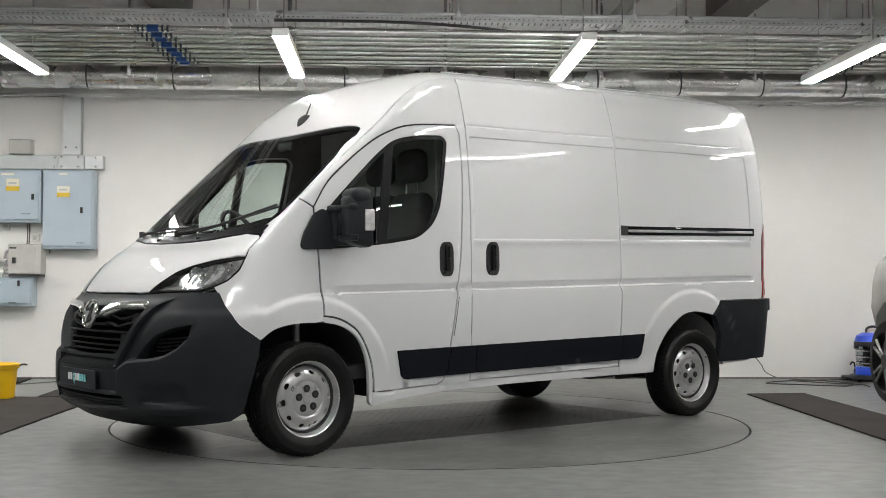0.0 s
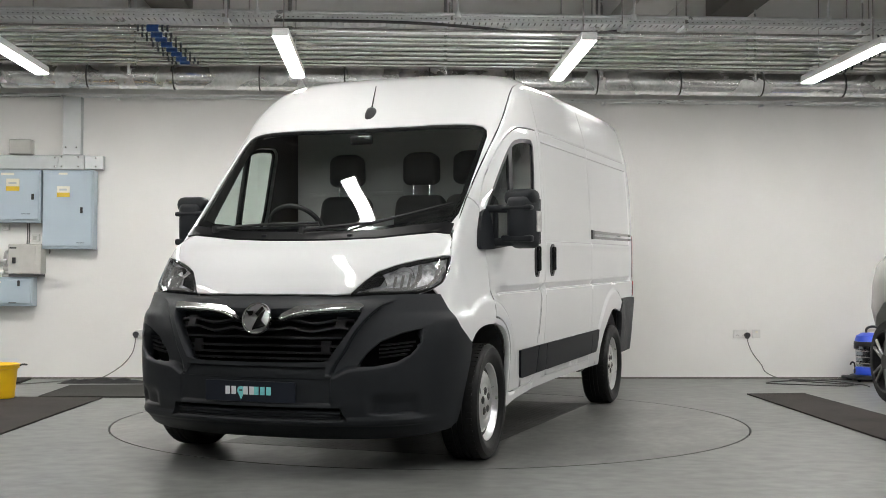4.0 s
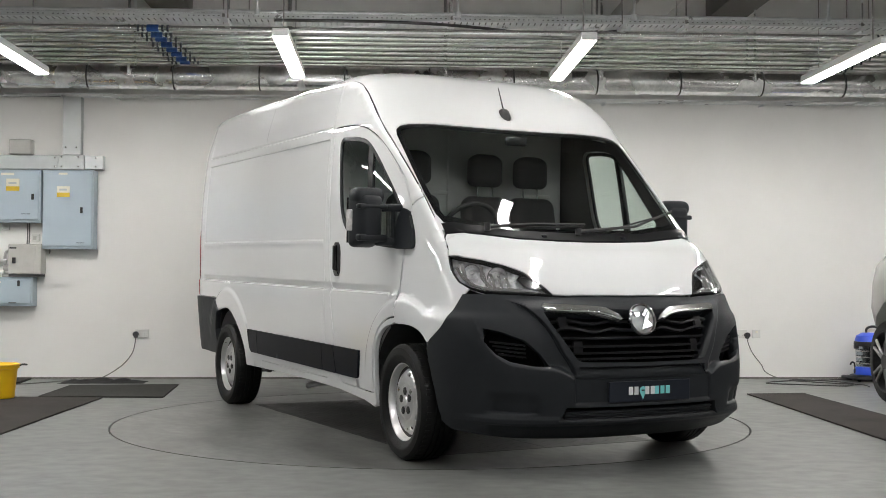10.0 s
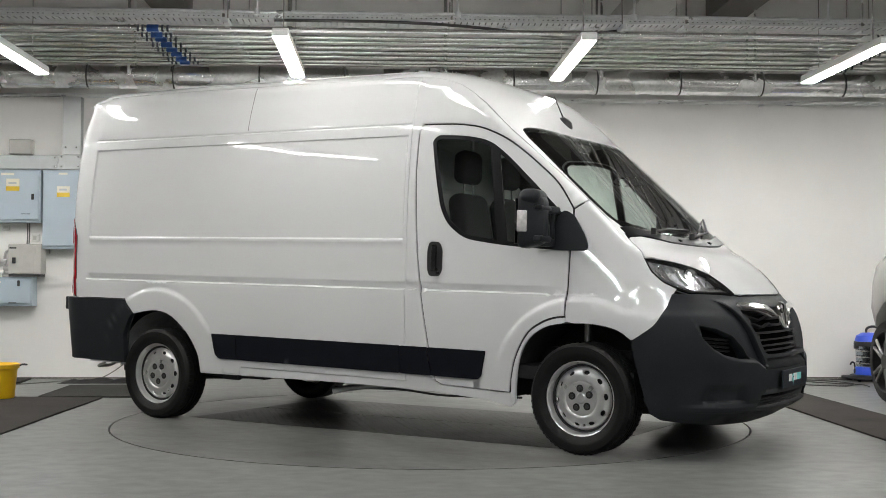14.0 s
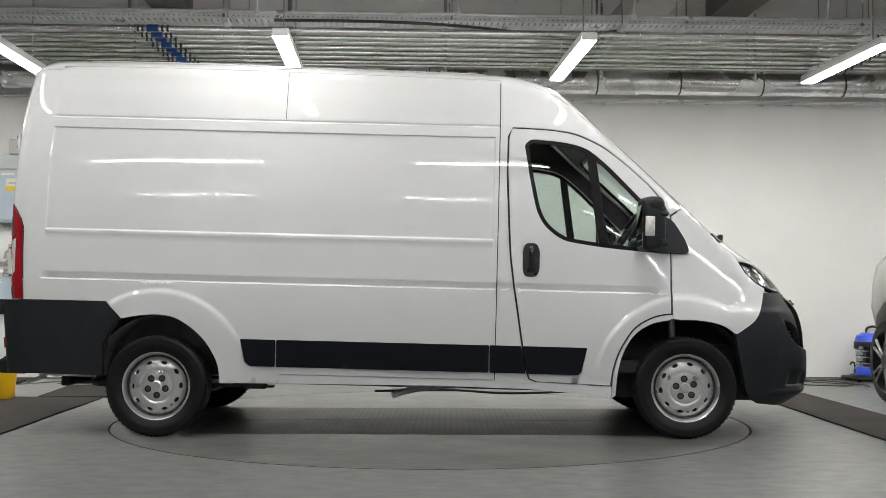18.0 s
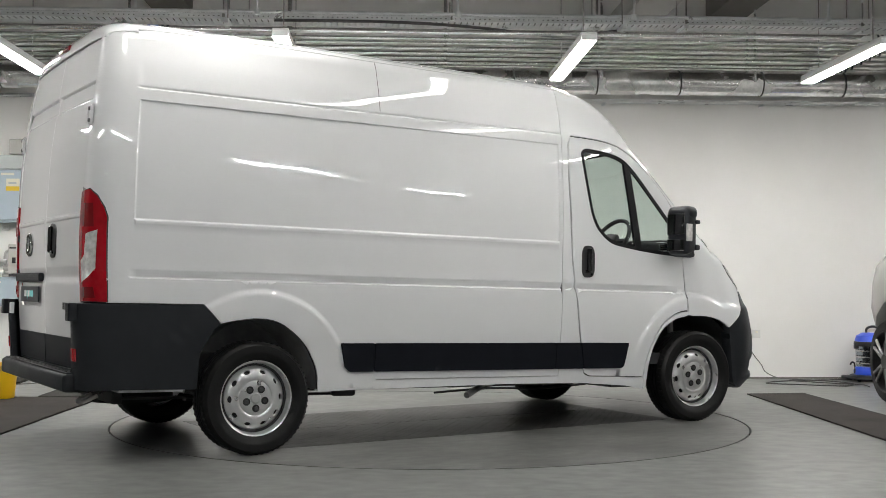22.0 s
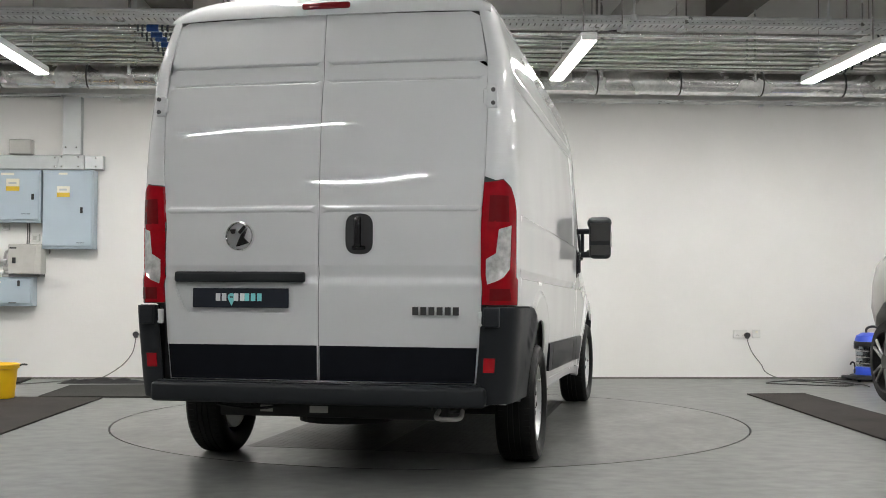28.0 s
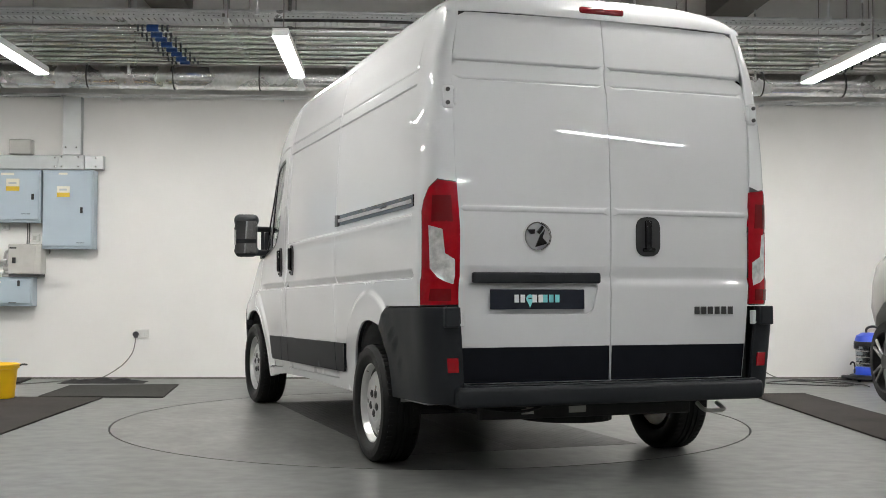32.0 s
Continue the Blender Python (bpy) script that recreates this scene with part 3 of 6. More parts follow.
def inside(poly, p):
    x, y = p
    hit = False
    j = len(poly) - 1
    for i in range(len(poly)):
        (xi, yi), (xj, yj) = poly[i], poly[j]
        if (yi > y) != (yj > y) and x < (xj - xi) * (y - yi) / (yj - yi) + xi:
            hit = not hit
        j = i
    return hit


def rounded(poly, r, n=5):
    """A polygon with its corners rounded; r is one radius, or one for each corner."""
    out = []
    for i, p in enumerate(poly):
        rr = r[i] if isinstance(r, (list, tuple)) else r
        p, a, b = Vector(p), Vector(poly[i - 1]), Vector(poly[(i + 1) % len(poly)])
        if rr <= 0:
            out.append(tuple(p))
            continue
        da, db = a - p, b - p
        t = min(rr, da.length * 0.45, db.length * 0.45)
        s, e = p + da.normalized() * t, p + db.normalized() * t
        for k in range(n + 1):
            q = k / n
            out.append(tuple(s * (1 - q) ** 2 + p * 2 * q * (1 - q) + e * q * q))
    return out


def shrunk(poly, d, scale=(1, 1)):
    """A polygon moved inwards by d metres along its corner normals."""
    if scale != (1, 1):
        return [(u / scale[0], v / scale[1]) for u, v in shrunk([(u * scale[0], v * scale[1]) for u, v in poly], d)]
    area = sum(a[0] * b[1] - b[0] * a[1] for a, b in zip(poly, poly[1:] + poly[:1]))
    out = []
    for i, p in enumerate(poly):
        p, a, b = Vector(p), Vector(poly[i - 1]), Vector(poly[(i + 1) % len(poly)])
        n = Vector((0, 0))
        for e in ((p - a), (b - p)):
            if e.length > 1e-6:
                e = e.normalized()
                n += Vector((-e.y, e.x))
        n = n.normalized() if n.length > 1e-6 else n
        out.append(tuple(p + n * (d if area > 0 else -d)))
    return out


def grid(a, b, n, extra=()):
    return sorted(set([a + (b - a) * k / n for k in range(n + 1)] + list(extra)))


MIDDLE = Vector((1.7, 0, 1.1))


def patch(surf, outline, us, vs, material, holes=(), depth=0.014, offset=0.0, scale=(1.0, 1.0), rim=True, fine=0.05, raked=True, flares=False, extra=()):
    """A piece of a body panel: the surface inside an outline (u, v), less its holes, with a rim that turns inwards."""
    loops = []
    for loop in [outline, *holes]:
        pts = []
        for i, p in enumerate(loop):
            q = loop[(i + 1) % len(loop)]
            length = math.hypot((q[0] - p[0]) * scale[0], (q[1] - p[1]) * scale[1])
            n = max(1, int(math.ceil(length / fine)))
            pts += [(p[0] + (q[0] - p[0]) * k / n, p[1] + (q[1] - p[1]) * k / n) for k in range(n)]
        loops.append(pts)
    coords, edges = [], []
    for pts in loops:
        base = len(coords)
        coords += pts
        edges += [(base + k, base + (k + 1) % len(pts)) for k in range(len(pts))]
    ring = np.array(coords) * np.array(scale)
    lo, hi = np.min(np.array(outline), 0), np.max(np.array(outline), 0)
    spots = [(u, v) for u in us if lo[0] < u < hi[0] for v in vs] + list(extra)
    if flares:
        spots = [q for q in spots if not any(r - 0.08 < math.hypot(q[0] - cx, q[1] - cz) < r + 0.04 and q[1] < 0.9 for cx, cz, r in FLARES)]
        spots += [(cx + (r + d) * math.cos(radians(a)), cz + (r + d) * math.sin(radians(a))) for cx, cz, r in FLARES for d in (-0.07, -0.05, -0.038, -0.026, -0.014, -0.002, 0.01, 0.016, 0.03) for a in np.arange(5, 176, 2.5)]
        spots = [q for q in spots if lo[0] < q[0] < hi[0]]
    for u, v in spots:
        if lo[1] < v < hi[1] and inside(outline, (u, v)) and not any(inside(h, (u, v)) for h in holes):
            if np.min(np.hypot(ring[:, 0] - u * scale[0], ring[:, 1] - v * scale[1])) > 0.006:
                coords.append((u, v))
    # triangulated in metres
    from mathutils import geometry
    flat, _, faces, _, _, _ = geometry.delaunay_2d_cdt([Vector((u * scale[0], v * scale[1])) for u, v in coords], edges, [], 0, 1e-6)
    uv = [(p.x / scale[0], p.y / scale[1]) for p in flat]
    keep = []
    for f in faces:
        c = (sum(uv[i][0] for i in f) / 3, sum(uv[i][1] for i in f) / 3)
        if inside(outline, c) and not any(inside(h, c) for h in holes):
            keep.append(tuple(f))
    place, normal = [], []
    eu, ev = 0.002 / scale[0], 0.002 / scale[1]
    for u, v in uv:
        p = surf(u, v)
        n = (surf(u + eu, v) - surf(u - eu, v)).cross(surf(u, v + ev) - surf(u, v - ev))
        n = n.normalized() if n.length > 1e-12 else Vector((0, 0, 1))
        place.append(p)
        normal.append(n)
    if sum(n.dot(p - MIDDLE) for p, n in zip(place, normal)) < 0:
        normal = [-n for n in normal]
    place = [p + n * offset for p, n in zip(place, normal)]
    faces_out = []
    for f in keep:
        a, b, c = (place[i] for i in f)
        n = (b - a).cross(c - a)
        faces_out.append(f if n.dot(normal[f[0]]) > 0 else f[::-1])
    if rim:
        count = {}
        for f in faces_out:
            for k in range(3):
                e = (f[k], f[(k + 1) % 3])
                count[tuple(sorted(e))] = count.get(tuple(sorted(e)), []) + [e]
        for e, uses in count.items():
            if len(uses) == 1:
                a, b = uses[0]
                n = (place[b] - place[a]).cross(normal[a])
                n = n.normalized() if n.length > 1e-9 else normal[a]
                base = len(place)
                for i, d in ((a, 0), (b, 0), (b, depth), (a, depth)):
                    place.append(place[i] - normal[i] * d)
                    normal.append(n if d else (n + normal[i]).normalized())
                faces_out.append((base + 1, base, base + 3, base + 2))
    me = bpy.data.meshes.new("panel")
    me.from_pydata([tuple(p) for p in place], [], faces_out)
    me.materials.append(material)
    me.shade_smooth()
    me.normals_split_custom_set_from_vertices([tuple(n) for n in normal])
    if raked:
        me.transform(RAKE)
    return me


def raked(bm):
    bmesh.ops.transform(bm, matrix=RAKE, verts=bm.verts)
    return bm


van = thing("van", "white high-roof panel van with black plastic bumpers", "van")

XS = grid(-0.8, 4.2, 90, (-0.785, -0.777, -0.768, -0.76, -0.752, -0.744, 2.142, 2.15, 2.158, 2.166, 2.174, 2.182))
ZS = grid(0.2, 2.4, 44, (0.905, 0.915, 0.925, 0.935, 0.9395, 0.942, 0.945, 0.948, 0.96, 0.974, 0.977, 0.98, 0.983, 0.995, 1.01, 1.23, 1.24, 1.255, 1.262, 1.268, 1.275, 1.282, 1.29, 1.925, 1.93, 1.936, 1.942, 1.948, 1.955, 1.9335, 1.9365, 1.939, 1.9415, 1.9445, 2.002, 2.006, 2.0095, 2.013, 2.0165, 2.02, 2.03))

FRONT_ARCH = [(2.99, 0.27), (3.0, 0.42), (3.03, 0.55), (3.09, 0.66), (3.17, 0.725), (3.27, 0.762), (3.44, 0.776), (3.58, 0.768), (3.68, 0.742), (3.755, 0.695)]
REAR_ARCH = [(-0.253, 0.69), (-0.15, 0.71), (-0.02, 0.722), (0.1, 0.705), (0.2, 0.65), (0.29, 0.57), (0.35, 0.48), (0.385, 0.4), (0.4, 0.29)]
DOOR_LOW = [(2.27, 1.37), (2.285, 1.15), (2.312, 0.96), (2.364, 0.643), (2.40, 0.43), (2.425, 0.365), (2.47, 0.345), (2.955, 0.332)]
DOOR_ARCH = [(2.965, 0.42), (2.99, 0.52), (3.035, 0.62), (3.10, 0.715), (3.19, 0.775), (3.27, 0.803), (3.336, 0.812)]
DOOR_TOP = [(3.333, 1.46), (3.225, 1.618), (3.07, 1.757), (2.98, 1.828), (2.892, 1.888), (2.80, 1.935), (2.68, 1.978), (2.52, 1.999), (2.275, 2.007), (2.255, 1.95), (2.252, 1.7)]


def flowing(pts, n=4):
    """A smooth line through points."""
    out = []
    for i in range(len(pts) - 1):
        a, b, c, d = (Vector(pts[min(max(k, 0), len(pts) - 1)]) for k in (i - 1, i, i + 1, i + 2))
        for k in range(n):
            t = k / n
            out.append(tuple(0.5 * (2 * b + (c - a) * t + (2 * a - 5 * b + 4 * c - d) * t * t + (3 * b - a - 3 * c + d) * t ** 3)))
    return out + [tuple(pts[-1])]


DOOR_TOP = flowing(DOOR_TOP[:9]) + DOOR_TOP[9:]
DOOR_ARCH = flowing(DOOR_ARCH)
FRONT_ARCH = flowing(FRONT_ARCH)
REAR_ARCH = flowing(REAR_ARCH)
DOOR = DOOR_LOW + DOOR_ARCH + DOOR_TOP
WINDOW = rounded([(2.358, 1.9), (2.4, 1.935), (2.6, 1.925), (2.765, 1.893), (2.9, 1.79), (3.135, 1.565), (3.3, 1.4), (3.31, 1.205), (3.1, 1.215), (2.865, 1.235), (2.62, 1.27), (2.50, 1.36), (2.445, 1.46), (2.40, 1.66)], [0.04, 0.05, 0.1, 0.1, 0.1, 0.1, 0.04, 0.05, 0.1, 0.1, 0.1, 0.1, 0.1, 0.1])


def eave(x):
    """The height of the gutter line."""
    return CREST(x) - 0.09


WING_EDGE = flowing([(3.958, 0.962), (3.938, 0.88), (3.893, 0.79), (3.82, 0.73), (3.762, 0.69)], 5)
LAMP_TOP = [(0.895, 1.165), (0.83, 1.157), (0.76, 1.145), (0.66, 1.118), (0.574, 1.082), (0.52, 1.03), (0.47, 0.965)]
LAMP_LOW = [(0.55, 0.968), (0.72, 0.972), (0.80, 0.975), (0.86, 0.995), (0.893, 1.03), (0.905, 1.09)]
HOOD_SEAM = [(3.765, 0.885), (3.72, 0.875), (3.69, 0.866)]


def build_side(s):
    """All panels of one side; s is 1 for the side with the sliding door."""
    f = side_at(s)
    fender_outline = [(3.345, 0.822), (3.35, 0.782)] + [p for p in FRONT_ARCH if p[0] > 3.36] + [(a + 0.006, b - 0.003) for a, b in WING_EDGE[-2::-1]] + [(prow_at(psi_y(y + 0.003, z - 0.003), z - 0.003).x, z - 0.003) for y, z in LAMP_LOW[3:] + LAMP_TOP[:1]] + [(x, top_at(x, y + 0.003).z) for x, y in HOOD_SEAM] + [(3.655, top_at(3.655, 0.86).z), (3.6, top_at(3.6, 0.865).z), (3.5, eave(3.5)), (3.42, eave(3.42)), (3.345, 1.455), (3.342, 1.2)]
    part("fender", patch(f, fender_outline, XS, ZS, M_PAINT, fine=0.02, flares=True), M_PAINT, van)
    lip = [(2.965, 0.25)] + [(x + 0.008, z - 0.007) for x, z in DOOR_ARCH] + [(3.347, 0.782)]
    arch_lip = lip + [p for p in FRONT_ARCH if p[0] < 3.33][::-1]
    part("arch_lip", patch(f, arch_lip, XS, ZS, M_PAINT, depth=0.03, flares=True), M_PAINT, van)
    door = part("front_door", patch(f, shrunk(DOOR, 0.0042), XS, ZS, M_PAINT, holes=[WINDOW], flares=True), M_PAINT, van)
    inner = shrunk(WINDOW, 0.026)
    part("window_seal", patch(f, shrunk(WINDOW, 0.001), XS, ZS, M_SLAT, holes=[inner], offset=-0.003, depth=0.012), M_SLAT, door)
    part("window_glass", patch(f, shrunk(WINDOW, 0.02), XS, ZS, G_SIDE, offset=-0.009, rim=False), G_SIDE, door, "tinted side window glass").visible_shadow = False
    post = [(2.765, 1.89), (2.83, 1.842), (2.925, 1.228), (2.862, 1.237)]
    part("window_post", patch(f, post, XS, ZS, M_SLAT, offset=-0.004, depth=0.02), M_SLAT, door)
    handle_set(s, door, 2.335 if s > 0 else 2.35, "black door handle in an oval recess")
    frame_line = [(2.2, 2.2)] + [(x, eave(x)) for x in (2.2, 2.3, 2.4, 2.5, 2.6, 2.7, 2.8, 2.9, 3.0, 3.1, 3.2, 3.3, 3.41)]
    above = [(x + 0.004, z + 0.0065) for x, z in DOOR_TOP[:33]]
    upper = frame_line[1:] + above + [(2.247, 1.95), (2.244, 1.7), (2.262, 1.37), (2.277, 1.15), (2.304, 0.96), (2.356, 0.643), (2.392, 0.43), (2.417, 0.361), (2.47, 0.338), (2.2, 0.338)]
    part("cab_side_frame", patch(f, upper, XS, ZS, M_PAINT), M_PAINT, van)
    seam = 0.0045
    mid = [(0.79, 0.352), (2.195, 0.352), (2.195, 1.0), (2.195, 2.0), (2.195, eave(2.2) - 0.002), (1.5, eave(1.5) - 0.002), (0.79, eave(0.8) - 0.002), (0.775, 1.37), (0.775, 0.9)]
    if s > 0:
        side_door = part("sliding_door", patch(f, shrunk(mid, seam), XS, ZS, M_PAINT, flares=True), M_PAINT, van, "white sliding side door, closed")
        handle_set(s, side_door, 1.945, "black door handle in an oval recess")
    low = [(-0.8, 0.80), (-0.357, 0.80)] + REAR_ARCH
    high = [(0.787, eave(0.8) - 0.002), (0.0, eave(0.0) - 0.002), (-0.7, eave(-0.7) - 0.002), (-0.8, eave(-0.8) - 0.002)]
    if s > 0:
        rear = low + [(0.772, 0.30), (0.772, 0.9), (0.772, 1.37)] + high
    else:
        rear = low + [(0.772, 0.30), (0.79, 0.352), (2.195, 0.352), (2.195, 1.0), (2.195, 2.0), (2.195, eave(2.2) - 0.002), (1.5, eave(1.5) - 0.002)] + high
    rear = [(-0.8, b) if a < -0.79 else (a, b) for a, b in shrunk(rear, 0.0015)]
    part("rear_quarter" if s > 0 else "side_panel", patch(f, rear, XS, ZS, M_PAINT, flares=True), M_PAINT, van)
    sill = [(0.40, 0.283), (0.78, 0.29), (1.8, 0.303), (2.4, 0.297), (2.8, 0.272), (2.96, 0.245), (2.962, 0.326), (2.47, 0.339), (2.2, 0.346), (0.778, 0.346), (0.776, 0.296), (0.402, 0.29)]
    if s < 0:
        part("panel_joint", patch(f, [(0.783, 2.03), (0.787, 2.03), (0.787, eave(0.8) - 0.004), (0.783, eave(0.8) - 0.004)], [], ZS, M_SEAM, offset=0.0008, rim=False), M_SEAM, van)
    part("sill", patch(f, sill, XS, ZS, M_PAINT, offset=-0.004, depth=0.05), M_PAINT, van)
    # inner shell, coloured dark to stand for the shade in the gaps
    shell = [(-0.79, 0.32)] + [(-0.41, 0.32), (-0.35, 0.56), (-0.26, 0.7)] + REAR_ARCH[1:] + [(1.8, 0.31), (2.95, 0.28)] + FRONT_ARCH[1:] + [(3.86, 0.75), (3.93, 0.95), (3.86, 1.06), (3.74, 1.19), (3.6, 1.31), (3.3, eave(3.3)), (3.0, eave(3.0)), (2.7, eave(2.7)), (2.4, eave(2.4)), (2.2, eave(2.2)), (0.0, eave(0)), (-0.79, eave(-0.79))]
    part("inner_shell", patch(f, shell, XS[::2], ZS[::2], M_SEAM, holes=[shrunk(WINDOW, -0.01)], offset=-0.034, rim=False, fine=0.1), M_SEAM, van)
    # corner post
    c = corner_at(s)
    phis, zs = grid(0, 90, 12), grid(0.3, 2.4, 40)
    post = [(0, 0.80), (24, 0.80), (24, 1.285), (41, 1.385), (60, 1.425), (90, 1.415), (90, 2.29), (80, 2.315), (0, eave(-0.8) - 0.002)]
    part("corner_post", patch(c, post, phis, zs, M_PAINT, scale=(0.0024, 1), raked=True), M_PAINT, van)
    lamp_out = [(22, 0.806), (90, 0.806), (90, 1.41), (62, 1.422), (42, 1.385), (28, 1.324), (22, 1.27)]
    lamp_in = [(38, 1.2), (68, 1.178), (73, 1.06), (87, 1.03), (87, 0.905), (60, 0.94), (42, 0.985)]
    lamp = part("tail_lamp", patch(c, lamp_out, phis, zs, M_RED, scale=(0.0024, 1), offset=0.006, depth=0.05, holes=[lamp_in]), M_RED, van, "red tail lamp with a clear middle")
    part("lamp_gasket", patch(c, shrunk(lamp_out, -0.006, (0.0024, 1)), phis, zs, M_BLACK, scale=(0.0024, 1), offset=0.003, depth=0.03, holes=[lamp_out]), M_BLACK, lamp)
    part("clear_lens", patch(c, shrunk(lamp_in, 0.001, (0.0024, 1)), phis, zs, M_CLEARLAMP, scale=(0.0024, 1), offset=0.004, depth=0.03), M_CLEARLAMP, lamp, "clear silvery lens")
    for z0, z1, p0, p1 in ((0.825, 0.885, 44, 84), (1.215, 1.345, 46, 84)):
        part("deep_lens", patch(c, rounded([(p0, z0), (p1, z0), (p1, z1), (p0 + 4, z1)], 0.02), phis, zs, M_REDDEEP, scale=(0.0024, 1), offset=0.0085, depth=0.004), M_REDDEEP, lamp)
    # bumper corner, along the side and round the back
    g = lambda u, z: f(u, z) + Vector((0, s * 0.012, 0))
    corner_low = [(-0.8, 0.792), (-0.365, 0.792), (-0.262, 0.688), (-0.30, 0.655), (-0.385, 0.52), (-0.395, 0.315), (-0.8, 0.318)]
    bumper = part("rear_bumper_side", patch(g, corner_low, XS, ZS, M_TRIM, depth=0.05), M_TRIM, van, "black grained plastic bumper corner")
    h = lambda phi, z: c(phi, z) + Vector((-0.06 * math.sin(radians(phi)), s * (0.012 + 0.014 * math.sin(radians(phi)) * math.cos(radians(phi))), 0))
    part("bumper_end", patch(h, [(0, 0.318), (95, 0.318), (95, 0.792), (0, 0.792)], phis, zs, M_TRIM, scale=(0.0024, 1), depth=0.05), M_TRIM, bumper)
    k = patch(h, rounded([(73, 0.475), (87, 0.475), (87, 0.545), (73, 0.545)], 0.4), phis, zs, M_RED, scale=(0.0024, 1), offset=0.008, depth=0.01)
    part("reflector", k, M_RED, bumper, "small red reflector")
    part("bumper_cap", raked(box((0.05, 0.075, 0.1), (-1.065, s * 0.9, 0.745), 0.008)), M_TRIM, bumper)
    part("door_stop", raked(box((0.03, 0.028, 0.075), (-1.04, s * 0.842, 0.735), 0.006)), M_PAINT, van)
    # strips along the flank
    low = [(0.53, 0.577), (0.762, 0.577), (0.762, 0.402), (0.60, 0.402), (0.565, 0.43)]
    cuts = [low, [(0.77, 0.577), (2.155, 0.578), (2.155, 0.401), (0.77, 0.402)], [(2.163, 0.578), (2.365, 0.578), (2.398, 0.4), (2.163, 0.401)], [(2.375, 0.578), (2.795, 0.577), (2.762, 0.42), (2.74, 0.399), (2.408, 0.4)]]
    for q in cuts:
        part("rubbing_strip", patch(f, rounded(q, 0.008, 3), XS, ZS + [0.408, 0.413, 0.566, 0.572], M_STRIP, offset=0.0155, depth=0.018), M_STRIP, van, "dark navy-black plastic rubbing strip")
    # wheel housings
    for cx, cz, r in ((-0.007, 0.29, 0.425), (3.42, 0.33, 0.475)):
        bm = bmesh.new()
        n = 24
        rings = [[bm.verts.new((cx + r * math.cos(a), s * y, cz + r * math.sin(a))) for a in [radians(0 + 180 * k / n) for k in range(n + 1)]] for y in (0.5, 0.8, 0.955)]
        for a, b in zip(rings, rings[1:]):
            for q in range(n):
                bm.faces.new((a[q], a[q + 1], b[q + 1], b[q]))
        bm.faces.new(rings[0])
        part("arch_liner", raked(bm), M_ARCH if cx < 1 else M_LINER, van, smooth=True)
    if s > 0:
        flap = [(2.205, 0.898), (2.305, 0.898), (2.343, 0.648), (2.205, 0.645)]
        part("fuel_flap", patch(f, [(2.2, 0.898), (2.31, 0.898), (2.348, 0.648), (2.2, 0.645)], XS, ZS, M_SEAM, offset=0.0012, rim=False), M_SEAM, van)
        part("fuel_flap", patch(f, flap, XS, ZS, M_PAINT, offset=0.003, depth=0.003), M_PAINT, van, "white fuel filler flap")
        rail = part("door_rail", patch(f, [(-0.80, 1.305), (0.758, 1.305), (0.758, 1.37), (-0.80, 1.366)], XS, ZS, M_GLOSSBLACK, offset=0.006, depth=0.02), M_GLOSSBLACK, van, "black and silver sliding door rail")
        part("rail_channel", patch(f, [(-0.77, 1.326), (0.69, 1.326), (0.69, 1.345), (-0.77, 1.344)], XS, ZS, M_ALLOY, offset=0.012, depth=0.008), M_ALLOY, rail)
        part("rail_shoe", patch(f, [(0.70, 1.302), (0.762, 1.302), (0.762, 1.374), (0.70, 1.372)], XS, ZS, M_BLACK, offset=0.014, depth=0.012), M_BLACK, rail)


def handle_set(s, parent, x0, label):
    """A door handle: an oval black dish with an upright grip and a lock."""
    f = side_at(s)
    dish = rounded([(x0 + 0.012, 1.07), (x0 + 0.03, 1.03), (x0 + 0.1, 1.03), (x0 + 0.122, 1.07), (x0 + 0.122, 1.205), (x0 + 0.1, 1.25), (x0 + 0.03, 1.25), (x0 + 0.012, 1.205)], 0.035, 4)
    us, vs = grid(x0, x0 + 0.13, 6), grid(1.03, 1.25, 8)
    plate = part("door_handle", patch(f, dish, us, vs, M_BLACK, offset=0.006, depth=0.02), M_BLACK, parent, label)
    y = s * (width(x0 + 0.06, 1.15) + 0.017)
    bm = merged(box((0.034, 0.03, 0.165), (x0 + 0.068, y, 1.15), 0.012, 3), box((0.05, 0.012, 0.02), (x0 + 0.066, y - s * 0.01, 1.072), 0.005), rod((x0 + 0.095, y - s * 0.014, 1.052), (x0 + 0.095, y - s * 0.001, 1.052), 0.008, 12))
    part("door_grip", raked(bm), M_GLOSSBLACK, van, smooth=True)


for s in (1, -1):
    build_side(s)

# roof with the windscreen's opening, down to the foot of the pillars
RX = grid(-0.86, 3.65, 80)
RY = grid(-0.95, 0.95, 38)


def eave_y(x):
    knee = CREST(x) - 0.14
    return pinched(x, knee) * 0.962


SCREEN_R = [(2.927, 0.80), (2.942, 0.832), (2.985, 0.848), (3.2, 0.854), (3.4, 0.857), (3.54, 0.854), (3.612, 0.835)]
SCREEN = [(2.955, 0.0), (2.951, 0.3), (2.939, 0.6), (2.928, 0.74)] + SCREEN_R + [(3.682, 0.7), (3.733, 0.45), (3.744, 0.2), (3.748, 0.0)]
SCREEN = SCREEN + [(x, -y) for x, y in SCREEN[-2:0:-1]]
roof_edge = [(x, eave_y(x)) for x in grid(-0.73, 3.55, 40)]
ROOF = roof_edge + [(3.625, 0.88), (3.672, 0.82), (3.722, 0.6), (3.757, 0.3), (3.763, 0.0)]
ROOF = ROOF + [(x, -y) for x, y in ROOF[::-1] if y > 0]
